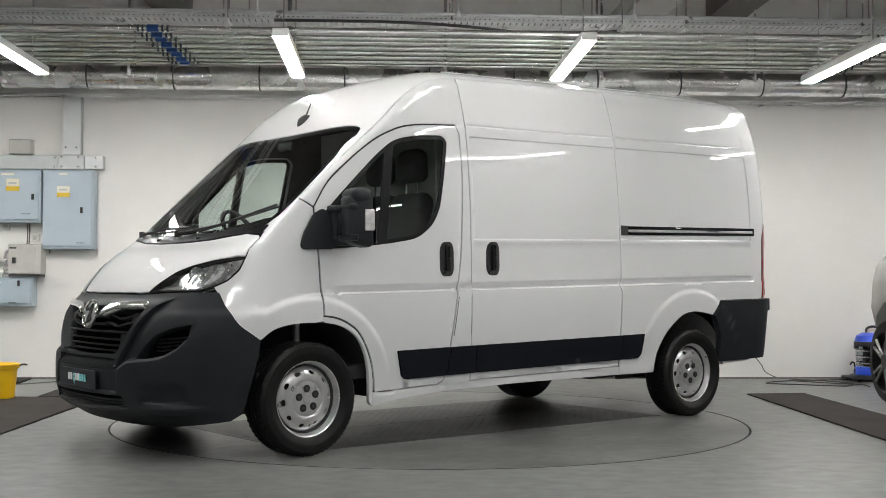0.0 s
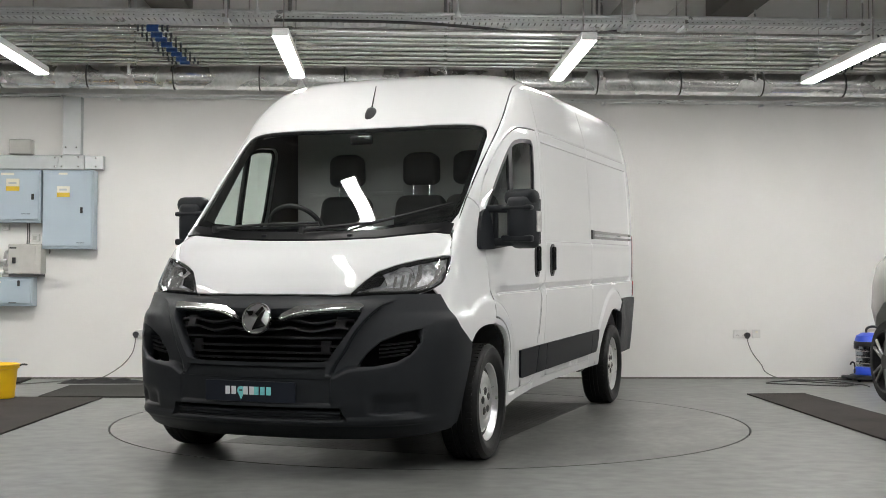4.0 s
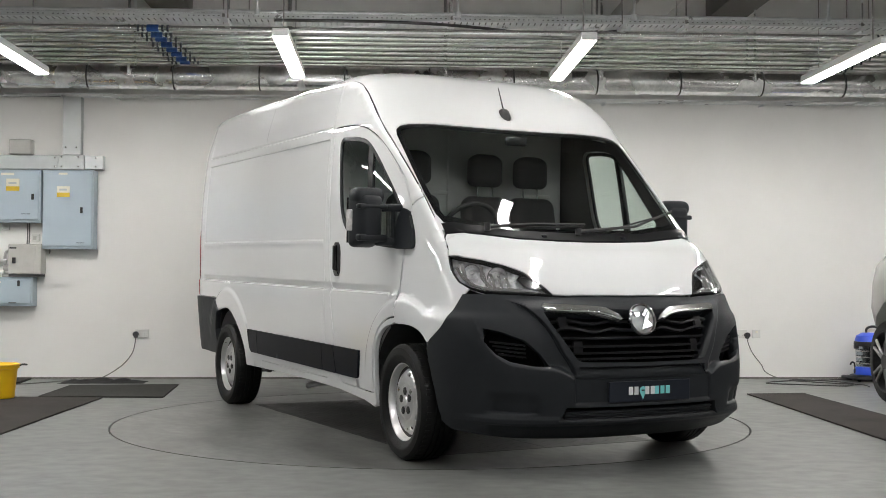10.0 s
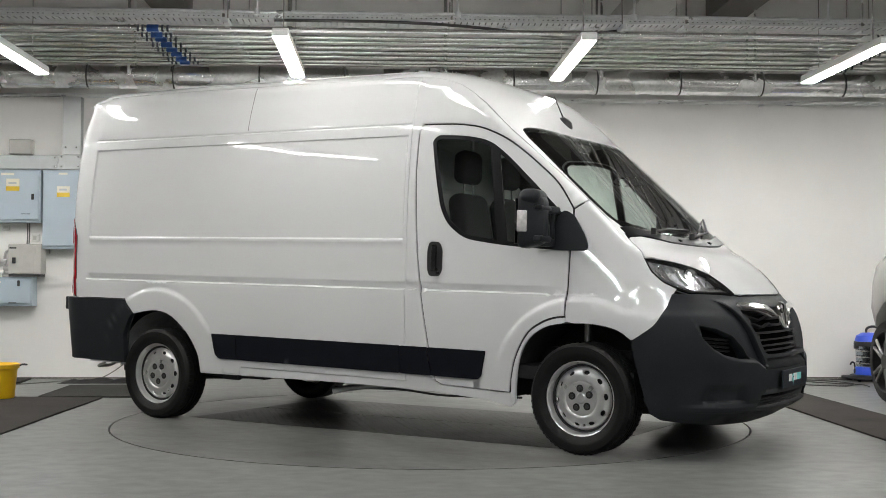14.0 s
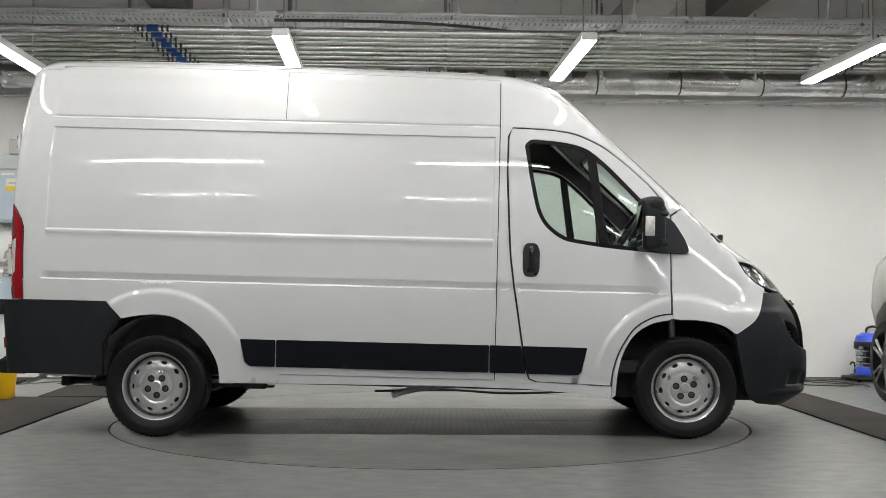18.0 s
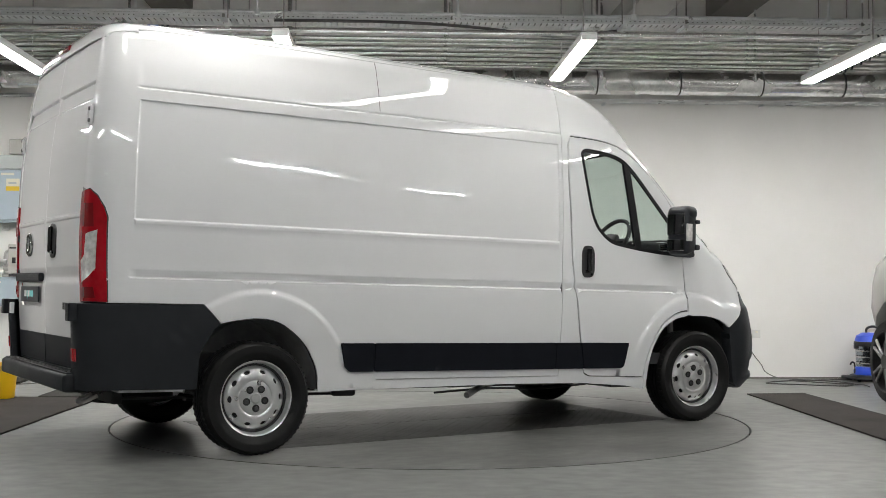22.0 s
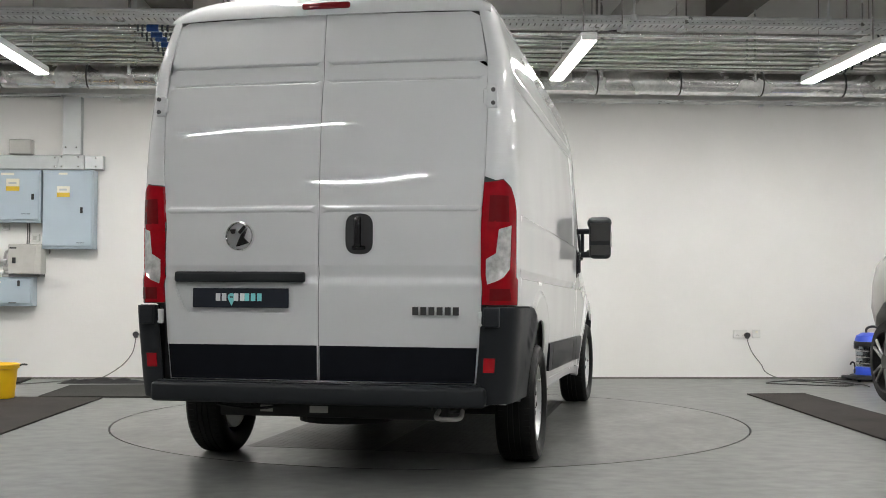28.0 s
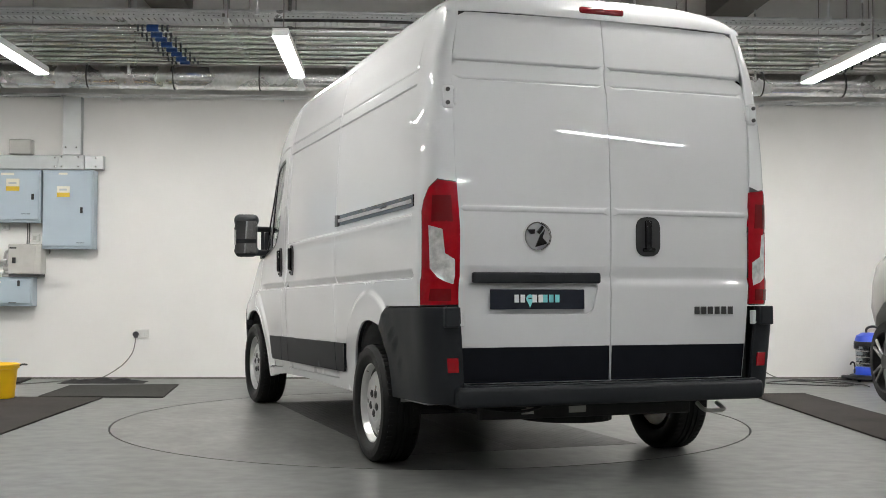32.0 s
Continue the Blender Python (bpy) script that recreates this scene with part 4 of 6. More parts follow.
part("roof", patch(top_at, ROOF, RX, RY, M_PAINT, holes=[SCREEN], depth=0.02), M_PAINT, van, "white high roof with a rounded brow")
screen = part("windscreen", patch(top_at, shrunk(SCREEN, 0.006), RX, RY, G_WIND, offset=-0.004, rim=False), G_WIND, van, "large raked windscreen")
screen.visible_shadow = False
part("screen_border", patch(top_at, shrunk(SCREEN, 0.001), RX, RY, M_GLOSSBLACK, holes=[[(x, y) if x < 3.4 else (x - 0.02, y) for x, y in shrunk(SCREEN, 0.028)]], offset=-0.008, depth=0.01), M_GLOSSBLACK, screen)
for y0 in (-0.62, 0.62):
    rib = rounded([(-0.6, y0 - 0.05), (2.1, y0 - 0.05), (2.1, y0 + 0.05), (-0.6, y0 + 0.05)], 0.03)
    part("roof_rib", patch(top_at, rib, grid(-0.6, 2.1, 20), grid(y0 - 0.05, y0 + 0.05, 3), M_PAINT, offset=0.006, depth=0.01), M_PAINT, van)

# cowl, bonnet
cowl = [(3.612, 0.85), (3.668, 0.71), (3.72, 0.455), (3.731, 0.2), (3.735, 0.0)]
cowl_front = [(3.67, 0.85), (3.722, 0.72), (3.778, 0.45), (3.80, 0.2), (3.805, 0.0)]
loop = cowl[:-1] + [cowl[-1]] + [(x, -y) for x, y in cowl[-2::-1]] + [(x, -y) for x, y in cowl_front[:-1]] + cowl_front[::-1]
part("cowl", patch(top_at, loop, grid(3.58, 3.8, 8), RY, M_SLAT, offset=0.007, depth=0.03), M_SLAT, van, "black cowl panel below the windscreen")
half = [(4.226, 0.0), (4.222, 0.2), (4.205, 0.38)] + [tuple(prow_at(psi_y(y - 0.003, z + 0.005), z + 0.005))[:2] for y, z in LAMP_TOP[::-1]] + [(x, y - 0.003) for x, y in HOOD_SEAM] + [(3.677, 0.848), (3.729, 0.722), (3.785, 0.45), (3.807, 0.2), (3.812, 0.0)]
BONNET = half + [(x, -y) for x, y in half[-2:0:-1]]
part("bonnet", patch(top_at, BONNET, grid(3.67, 4.23, 30), grid(-0.9, 0.9, 40), M_PAINT), M_PAINT, van, "short white bonnet")

# nose
PS, PZ = grid(-90, 90, 72), grid(0.18, 1.2, 44)
SC = (0.0125, 1.0)


def py(pts, s=1):
    return [(s * psi_y(y, z), z) for y, z in pts]


edge = [(psi_x(a, b), b) for a, b in WING_EDGE] + [(psi_x(3.775, 0.6), 0.6), (psi_x(3.8, 0.5), 0.5), (psi_x(3.835, 0.34), 0.34), (psi_x(3.86, 0.275), 0.275), (psi_x(3.915, 0.242), 0.242)] + py([(0.82, 0.225), (0.67, 0.21), (0.3, 0.2)])
BUMPER = [(a, z) for a, z in edge] + [(-a, z) for a, z in edge[::-1]] + py([(0.8, 0.965), (0.6, 0.958), (0.46, 0.95), (0.2, 0.951)], -1) + py([(0.2, 0.951), (0.46, 0.95), (0.6, 0.958), (0.8, 0.965)])
GRILLE = py([(0.0, 0.885), (0.3, 0.895), (0.535, 0.905), (0.55, 0.875), (0.50, 0.77), (0.41, 0.63), (0.38, 0.618), (0.2, 0.614), (0.0, 0.612)])
GRILLE = GRILLE + [(-a, z) for a, z in GRILLE[-2:0:-1]]
SLOT = py([(-0.4, 0.594), (0.4, 0.594), (0.4, 0.538), (-0.4, 0.538)])
LOWER = py([(-0.47, 0.385), (0.47, 0.385), (0.5, 0.31), (-0.5, 0.31)])
FOG = rounded(py([(0.852, 0.788), (0.77, 0.77), (0.67, 0.728), (0.60, 0.66), (0.555, 0.592), (0.64, 0.594), (0.74, 0.615), (0.80, 0.652), (0.848, 0.715)]), [0.02, 0.03, 0.05, 0.05, 0.012, 0.03, 0.05, 0.05, 0.05], 3)
FOG_L, FOG_R = FOG, [(-a, z) for a, z in FOG]
FRAME_EDGE = curve((0.5, 0.405), (0.594, 0.432), (0.68, 0.482), (0.76, 0.52), (0.81, 0.55), (0.90, 0.625), (0.945, 0.73))
LIP = curve((0.0, 0.534), (0.42, 0.534), (0.52, 0.576), (0.62, 0.587), (0.72, 0.602), (0.79, 0.64), (0.84, 0.70), (0.872, 0.80), (0.9, 0.9))


def bumper_at(psi, z):
    """The front bumper's skin: a raised frame round the grille, a shelf below the fog pockets, a sunk middle and two low pockets."""
    p = prow_at(psi, z)
    y = abs(p.y)
    edge = FRAME_EDGE(min(max(z, 0.5), 0.945))
    d = 0.026 * step(edge + 0.022, edge, y) * step(0.53, 0.55, z) * step(0.94, 0.885, z)
    d -= 0.008 * step(edge, edge + 0.022, y) * step(edge + 0.12, edge + 0.022, y) * step(0.56, 0.6, z) * step(0.94, 0.87, z)
    shelf = LIP(min(y, 0.9))
    d += 0.036 * step(shelf + 0.024, shelf - 0.006, z) * step(0.90, 0.70, y) * step(0.2, 0.3, z)
    d -= 0.012 * step(0.434, 0.426, y) * step(0.545, 0.53, z) * step(0.39, 0.41, z)
    d -= 0.026 * step(0.585, 0.66, y) * step(0.85, 0.80, y) * step(0.342, 0.358, z) * step(0.47, 0.40, z)
    d += 0.012 * step(0.34, 0.315, z) * step(0.285, 0.3, z) * step(0.93, 0.80, y)
    a = radians(psi)
    return p + Vector((math.cos(a), math.sin(a), 0)) * d


FOLDS = [(q * psi_y(FRAME_EDGE(z) + e, z), z) for q in (1, -1) for z in grid(0.57, 0.95, 60) for e in (-0.004, 0.003, 0.011, 0.019, 0.026)]
FOLDS += [(q * psi_y(y, LIP(y) + e), LIP(y) + e) for q in (1, -1) for y in grid(0.39, 0.86, 66) for e in (-0.01, -0.003, 0.004, 0.011, 0.018, 0.025)]
FOLDS += [(q * psi_y(y, z), z) for q in (1, -1) for z in grid(0.4, 0.535, 16) for y in (0.422, 0.427, 0.431, 0.436)]
nose = part("front_bumper", patch(bumper_at, BUMPER, grid(-90, 90, 150), grid(0.18, 1.2, 100), M_TRIM, holes=[GRILLE, SLOT, LOWER, FOG_L, FOG_R], scale=SC, offset=0.004, depth=0.085, fine=0.025, extra=FOLDS), M_TRIM, van, "black grained plastic front bumper")
# sheets behind the openings, with their shade put into the colour
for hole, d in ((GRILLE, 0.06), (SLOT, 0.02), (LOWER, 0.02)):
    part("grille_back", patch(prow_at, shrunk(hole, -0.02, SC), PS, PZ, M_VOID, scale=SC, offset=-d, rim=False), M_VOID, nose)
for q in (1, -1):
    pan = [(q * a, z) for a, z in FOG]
    # near-black sheet for the shade in the fog pocket
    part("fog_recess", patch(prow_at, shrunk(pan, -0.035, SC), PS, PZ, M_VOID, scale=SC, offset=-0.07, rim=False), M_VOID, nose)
    for k in range(4):
        z0 = 0.615 + 0.022 * k
        bar = py([(0.835 - 0.012 * (3 - k), z0 + 0.034), (0.665, z0 + 0.022), (0.665, z0 + 0.031), (0.835 - 0.012 * (3 - k), z0 + 0.046)], q)
        part("fog_slat", patch(prow_at, bar, PS, PZ, M_SLAT, scale=SC, offset=-0.035, depth=0.02), M_SLAT, nose)
# grille slats, wavy at their ends
for k, z0 in enumerate((0.835, 0.79, 0.745, 0.70, 0.665, 0.635)):
    reach = 0.535 - max(0, 0.86 - z0) * 0.56
    up = [(-reach + 2 * reach * i / 24, z0 + (0.012 * math.sin(i * 0.9) if k < 2 and (i < 9 or i > 15) else 0)) for i in range(25)]
    slat = py([(y, z + 0.005) for y, z in up] + [(y, z - 0.006) for y, z in up[::-1]])
    part("grille_slat", patch(prow_at, slat, grid(-60, 60, 30), [], M_SLAT, scale=SC, offset=-0.018, depth=0.03), M_SLAT, nose)
for y0 in (-0.46, 0.46):
    for z0 in (0.83, 0.70):
        part("grille_clip", patch(prow_at, py([(y0 * (0.98 if z0 > 0.8 else 0.84) - 0.025, z0 - 0.03), (y0 * (0.98 if z0 > 0.8 else 0.84) + 0.025, z0 - 0.03), (y0 * (0.98 if z0 > 0.8 else 0.84) + 0.025, z0 + 0.03), (y0 * (0.98 if z0 > 0.8 else 0.84) - 0.025, z0 + 0.03)]), PS, PZ, M_SLAT, scale=SC, offset=-0.02, depth=0.02), M_SLAT, nose)
for z0 in (0.362, 0.346, 0.329):
    part("lower_slat", patch(prow_at, py([(-0.475, z0 - 0.004), (0.475, z0 - 0.004), (0.475, z0 + 0.004), (-0.475, z0 + 0.004)]), PS, [], M_TRIM, scale=SC, offset=0.024, depth=0.025), M_TRIM, nose)
for q in (1, -1):
    wing = py([(0.545, 0.905), (0.56, 0.893), (0.545, 0.879), (0.30, 0.869), (0.20, 0.85), (0.125, 0.828), (0.14, 0.85), (0.21, 0.885), (0.30, 0.892)], q)
    part("chrome_wing", patch(prow_at, wing, PS, PZ, M_WINGTRIM, scale=SC, offset=0.034, depth=0.05), M_WINGTRIM, nose, "chrome wing trim")
    # thin chrome tube added along the wing to give it a bright highlight
    bead = [prow_at(q * psi_y(y, z), z) + Vector((0.036, 0, 0)) for y, z in ((0.555, 0.893), (0.45, 0.889), (0.3, 0.882), (0.21, 0.868), (0.14, 0.842))]
    part("chrome_bead", raked(tube(bead, 0.010, 10)), M_CHROME, nose, smooth=True)


def emblem(m, parent, r=0.079):
    """A round chrome emblem: a ring, a dished disc and a plain winged shape."""
    disc = lathe([(r * 0.8, -0.004), (r * 0.84, 0.006), (r * 0.9, 0.011), (r * 0.96, 0.010), (r, 0.0), (r, -0.01), (r * 0.8, -0.01)], 40)
    bmesh.ops.transform(disc, matrix=m, verts=disc.verts)
    badge = part("emblem", disc, M_CHROME, parent, "round chrome emblem", smooth=True)
    face = lathe([(0, 0.002), (r * 0.5, 0.001), (r * 0.83, -0.002), (r * 0.83, -0.009), (0, -0.009)], 32)
    bmesh.ops.transform(face, matrix=m, verts=face.verts)
    part("emblem_face", face, M_EMBLEM, parent if parent is not van else badge, smooth=True)
    shape = bmesh.new()
    for poly in ([(-0.75, 0.45), (-0.25, 0.5), (-0.3, 0.2), (-0.55, 0.15)], [(-0.2, -0.7), (0.15, 0.1), (0.55, 0.55), (0.35, -0.1), (0.7, -0.45), (0.2, -0.6)], [(-0.1, 0.3), (0.3, 0.75), (0.45, 0.6), (0.1, 0.15)]):
        lo = [shape.verts.new((x * r, y * r, 0.004)) for x, y in poly]
        hi = [shape.verts.new((x * r * 0.9, y * r * 0.9, 0.012)) for x, y in poly]
        shape.faces.new(hi)
        for i in range(len(poly)):
            shape.faces.new((lo[i], lo[(i + 1) % len(poly)], hi[(i + 1) % len(poly)], hi[i]))
    bmesh.ops.transform(shape, matrix=m, verts=shape.verts)
    part("emblem_relief", shape, M_DARKCHROME, van)


FACING = Matrix(((0, 0, 1, 0), (1, 0, 0, 0), (0, 1, 0, 0), (0, 0, 0, 1)))
BACKING = Matrix(((0, 0, -1, 0), (-1, 0, 0, 0), (0, 1, 0, 0), (0, 0, 0, 1)))
emblem(RAKE @ Matrix.Translation((4.35, 0, 0.838)) @ Matrix.Rotation(radians(-14), 4, "Y") @ FACING, nose, 0.088)


def letter_bars(count, size, m, material, parent, label, squeeze=1.0):
    """A row of upright plain bars in place of lettering."""
    pitch = size * 0.66 * squeeze
    for k in range(count):
        b = box((pitch * 0.74, size * 0.78, 0.003), ((k - (count - 1) / 2) * pitch, 0, 0.0015), 0.001)
        bmesh.ops.transform(b, matrix=m, verts=b.verts)
        part("letter_bar", b, material, parent, label)


def show_plate(m, parent, w, h, name="dealer_plate"):
    b = box((w, h, 0.008), (0, 0, 0), 0.003)
    bmesh.ops.transform(b, matrix=m, verts=b.verts)
    part(name, b, M_NAVY, parent, "dark navy plate with white and teal marks")
    k = h / 0.115
    letter_bars(2, 0.058 * k, m @ Matrix.Translation((-0.118 * k, 0.004 * k, 0.005)), M_LETTER, parent, "white bar")
    letter_bars(2, 0.058 * k, m @ Matrix.Translation((-0.005 * k, 0.004 * k, 0.005)), M_LETTER, parent, "white bar")
    letter_bars(3, 0.058 * k, m @ Matrix.Translation((0.082 * k, 0.004 * k, 0.005)), M_TEAL, parent, "teal bar")
    pin = bmesh.new()
    n = 20
    outer = [pin.verts.new((0.024 * k * math.cos(a), 0.024 * k * math.sin(a), 0)) for a in [radians(-40 + 260 * i / n) for i in range(n + 1)]] + [pin.verts.new((0, -0.052 * k, 0))]
    pin.faces.new(outer)
    bmesh.ops.transform(pin, matrix=m @ Matrix.Translation((-0.053 * k, 0.004 * k, 0.0062)), verts=pin.verts)
    part("pin_mark", pin, M_TEAL, parent)
    bar = box((0.02 * k, 0.007 * k, 0.001), (-0.053 * k, 0.005 * k, 0.0072))
    bmesh.ops.transform(bar, matrix=m, verts=bar.verts)
    part("pin_bar", bar, M_NAVY, parent)


show_plate(RAKE @ Matrix.Translation((4.425, 0, 0.462)) @ FACING, nose, 0.53, 0.108)


# headlamps
def headlamp(q):
    out = py(LAMP_TOP + LAMP_LOW, q)
    lamp = part("headlamp", patch(prow_at, shrunk(out, 0.001, SC), PS, PZ, M_BEZEL, holes=[shrunk(out, 0.006, SC)], scale=SC, offset=0.002, depth=0.03), M_BEZEL, van, "clear headlamp with chrome bezels")
    part("lamp_bowl", patch(prow_at, out, PS, PZ, M_LAMPINNER, scale=SC, offset=-0.036, rim=False), M_LAMPINNER, lamp)
    lens = part("lamp_lens", patch(prow_at, shrunk(out, 0.002, SC), PS, PZ, G_LENS, scale=SC, offset=0.004, rim=False), G_LENS, lamp, "clear lens")
    lens.visible_shadow = False
    for y0, z0, r in ((0.83, 1.075, 0.045), (0.72, 1.055, 0.052), (0.605, 1.015, 0.04)):
        c = prow_at(q * psi_y(y0, z0), z0)
        bm = lathe([(0.2 * r, -0.04), (0.6 * r, -0.033), (r * 0.9, -0.012), (r, 0.0), (r * 1.06, 0.0), (r * 0.98, -0.03)], 20)
        turn = Vector((0.86, q * 0.5, 0.12)).to_track_quat("Z", "Y").to_matrix().to_4x4()
        bmesh.ops.transform(bm, matrix=RAKE @ Matrix.Translation(c - Vector((0.03, q * 0.015, 0))) @ turn, verts=bm.verts)
        part("reflector_bowl", bm, M_CHROME, lamp, smooth=True)
        bulb = lathe([(0, 0.0), (0.012, -0.004), (0.013, -0.03), (0, -0.035)], 12)
        bmesh.ops.transform(bulb, matrix=RAKE @ Matrix.Translation(c - Vector((0.034, q * 0.018, 0))) @ turn, verts=bulb.verts)
        part("bulb", bulb, M_CLEARLAMP, lamp, smooth=True)
    tip = py([(0.59, 1.08), (0.625, 1.05), (0.61, 1.01), (0.5, 0.982), (0.53, 1.03), (0.56, 1.064)], q)
    part("dark_tip", patch(prow_at, tip, PS, PZ, M_GLOSSBLACK, scale=SC, offset=-0.008, rim=False), M_GLOSSBLACK, lamp)
    for y0 in (0.665, 0.70, 0.735, 0.77):
        rib = py([(y0, 1.1 - (0.8 - y0) * 0.25), (y0 + 0.013, 1.103 - (0.8 - y0) * 0.25), (y0 + 0.02, 1.015), (y0 + 0.007, 1.012)], q)
        part("lamp_rib", patch(prow_at, rib, PS, PZ, M_WINGTRIM, scale=SC, offset=-0.022, depth=0.02), M_WINGTRIM, lamp)
    strip = py([(0.865, 1.13), (0.875, 1.05), (0.84, 1.0), (0.80, 0.985), (0.79, 0.992), (0.825, 1.01), (0.858, 1.055), (0.852, 1.13)], q)
    part("light_blade", patch(prow_at, strip, PS, PZ, M_WINGTRIM, scale=SC, offset=-0.012, depth=0.03), M_WINGTRIM, lamp)
    rim = [(y + (0.012 if y < 0.8 else -0.016), z + 0.012) for y, z in LAMP_LOW]
    inner = [(y + (0.016 if y < 0.8 else -0.026), z + 0.021) for y, z in LAMP_LOW]
    part("light_blade", patch(prow_at, py(rim + inner[::-1], q), PS, PZ, M_WINGTRIM, scale=SC, offset=-0.004, depth=0.03), M_WINGTRIM, lamp)
    blade = py([(0.78, 1.125), (0.80, 1.06), (0.77, 1.0), (0.52, 0.985), (0.52, 0.995), (0.76, 1.01), (0.785, 1.06), (0.765, 1.122)], q)
    part("light_blade", patch(prow_at, blade, PS, PZ, M_WINGTRIM, scale=SC, offset=-0.012, depth=0.03), M_WINGTRIM, lamp)


headlamp(1)
headlamp(-1)


# rear doors
def rear_door(s):
    ys, zs = grid(-0.9, 0.9, 40), grid(0.38, 2.34, 44, (0.89, 0.9, 0.915, 0.925, 0.935, 0.944, 0.96, 0.98, 0.995, 1.0, 1.005, 1.266, 1.27, 1.275, 1.28, 1.29, 1.295, 1.3, 1.31, 1.931, 1.935, 1.939, 1.943, 1.947, 1.951, 1.957, 2.027, 2.031, 2.035, 2.039, 2.043, 2.047, 2.052))
    edge_z = (0.412, 0.6, 0.9, 1.2, 1.5, 1.8, 2.0, 2.2, 2.27)
    side = [(s * (width(-0.8, z) - FOLD(z) - 0.004), z) for z in edge_z]
    outline = [(s * 0.003, 0.412)] + side + [(s * (width(-0.8, 2.3) - FOLD(2.3) - 0.04), 2.292), (s * 0.003, 2.305)]
    plate = [(0.79, 0.915), (0.07, 0.915), (0.10, 0.775), (0.13, 0.755), (0.70, 0.755), (0.735, 0.775)]
    holes = [rounded(plate, 0.03)] if s > 0 else []
    door = part("rear_door", patch(tail_at, outline, ys, zs, M_PAINT, holes=holes, offset=0.004), M_PAINT, van, "white windowless rear door, closed")
    band = [(s * 0.008, 0.418)] + [(s * (width(-0.8, z) - FOLD(z) - 0.012), z) for z in (0.418, 0.5, 0.592)] + [(s * 0.008, 0.594)]
    part("kick_panel", patch(tail_at, band, ys, zs, M_STRIP, offset=0.009, depth=0.006), M_STRIP, door, "dark lower panel")
    # hinges
    for z in (1.84,):
        y = s * (width(-0.8, z) - FOLD(z) + 0.022)
        bm = merged(box((0.02, 0.062, 0.115), (TAIL(z) - 0.006, y, z), 0.012, 3), box((0.022, 0.02, 0.08), (TAIL(z) - 0.014, y - s * 0.032, z), 0.008))
        h = part("hinge", raked(bm), M_PAINT, door, smooth=True)
        for dz in (-0.033, 0.033):
            part("hinge_bolt", raked(rod((TAIL(z) - 0.024, y + s * 0.008, z + dz), (TAIL(z) - 0.012, y + s * 0.008, z + dz), 0.011, 10)), M_BOLT, van)
    if s > 0:
        part("plate_recess", patch(lambda y, z: tail_at(y, z) + Vector((0.014, 0, 0)), shrunk(rounded(plate, 0.03), -0.004), ys, zs, M_PAINT, rim=False), M_PAINT, door)
        part("plate_lamp_bar", raked(box((0.034, 0.705, 0.055), (-1.02, 0.42, 0.94), 0.012, 3)), M_TRIM, door)
        show_plate(RAKE @ Matrix.Translation((-1.014, 0.415, 0.832)) @ BACKING, door, 0.52, 0.1)
        emblem(RAKE @ Matrix.Translation((-1.025, 0.42, 1.148)) @ BACKING, door, 0.077)
    else:
        dish = rounded([(-0.285, 1.055), (-0.145, 1.055), (-0.145, 1.26), (-0.285, 1.26)], 0.065, 6)
        part("rear_handle", patch(tail_at, dish, grid(-0.28, -0.15, 5), grid(1.06, 1.25, 8), M_BLACK, offset=0.014, depth=0.02), M_BLACK, door, "black upright rear door handle")
        part("rear_grip", raked(merged(box((0.03, 0.036, 0.16), (-1.038, -0.21, 1.165), 0.012, 3), box((0.022, 0.07, 0.02), (-1.032, -0.215, 1.088), 0.006))), M_GLOSSBLACK, door, smooth=True)
        letter_bars(6, 0.052, RAKE @ Matrix.Translation((-1.017, -0.61, 0.772)) @ BACKING, M_BOLT, door, "dark chrome bar", squeeze=1.2)


rear_door(1)
rear_door(-1)
# dark sheet that paints the shade between the rear doors
part("rear_frame", patch(tail_at, [(-0.86, 0.4), (0.86, 0.4), (0.85, 1.2), (0.83, 1.9), (0.80, 2.32), (-0.80, 2.32), (-0.83, 1.9), (-0.85, 1.2)], grid(-0.9, 0.9, 10), grid(0.4, 2.3, 10), M_SEAM, offset=-0.032, rim=False), M_SEAM, van)


def brow(y, t):
    """The roof's rear brow, from the roof's edge down to the top of the doors."""
    q = min(abs(y) / 0.86, 1)
    z0 = 2.302 - 0.012 * q ** 6
    top = top_at(-0.73, y)
    a = radians(90 * min(max(t, 0), 1))
    back = TAIL(z0) - 0.022 + 0.03 * q ** 4
    return Vector((top.x + (back - top.x) * math.cos(a) ** 0.9, y, z0 + (top.z - z0) * math.sin(a) ** 0.9))


part("roof_brow", patch(brow, [(-0.862, 0.0), (0.862, 0.0), (0.862, 1.0), (-0.862, 1.0)], grid(-0.85, 0.85, 30), grid(0, 1, 12), M_PAINT, scale=(1, 0.2)), M_PAINT, van)
part("brake_lamp", raked(box((0.03, 0.26, 0.036), (-0.936, 0.0, 2.35), 0.012, 3)), M_REDDEEP, van, "red high-level brake lamp", smooth=True)

# rear step and bumper bar
bar = part("rear_bumper", raked(merged(box((0.19, 1.74, 0.1), (-0.995, 0, 0.352), 0.022, 3), box((0.08, 1.68, 0.016), (-1.03, 0, 0.4035), 0.006))), M_TRIM, van, "black rear bumper bar with a tread", smooth=True)
for k in range(3):
    part("tread_rib", raked(box((0.008, 1.6, 0.004), (-1.055 + 0.022 * k, 0, 0.413), 0.0015)), M_GLOSSBLACK, bar)


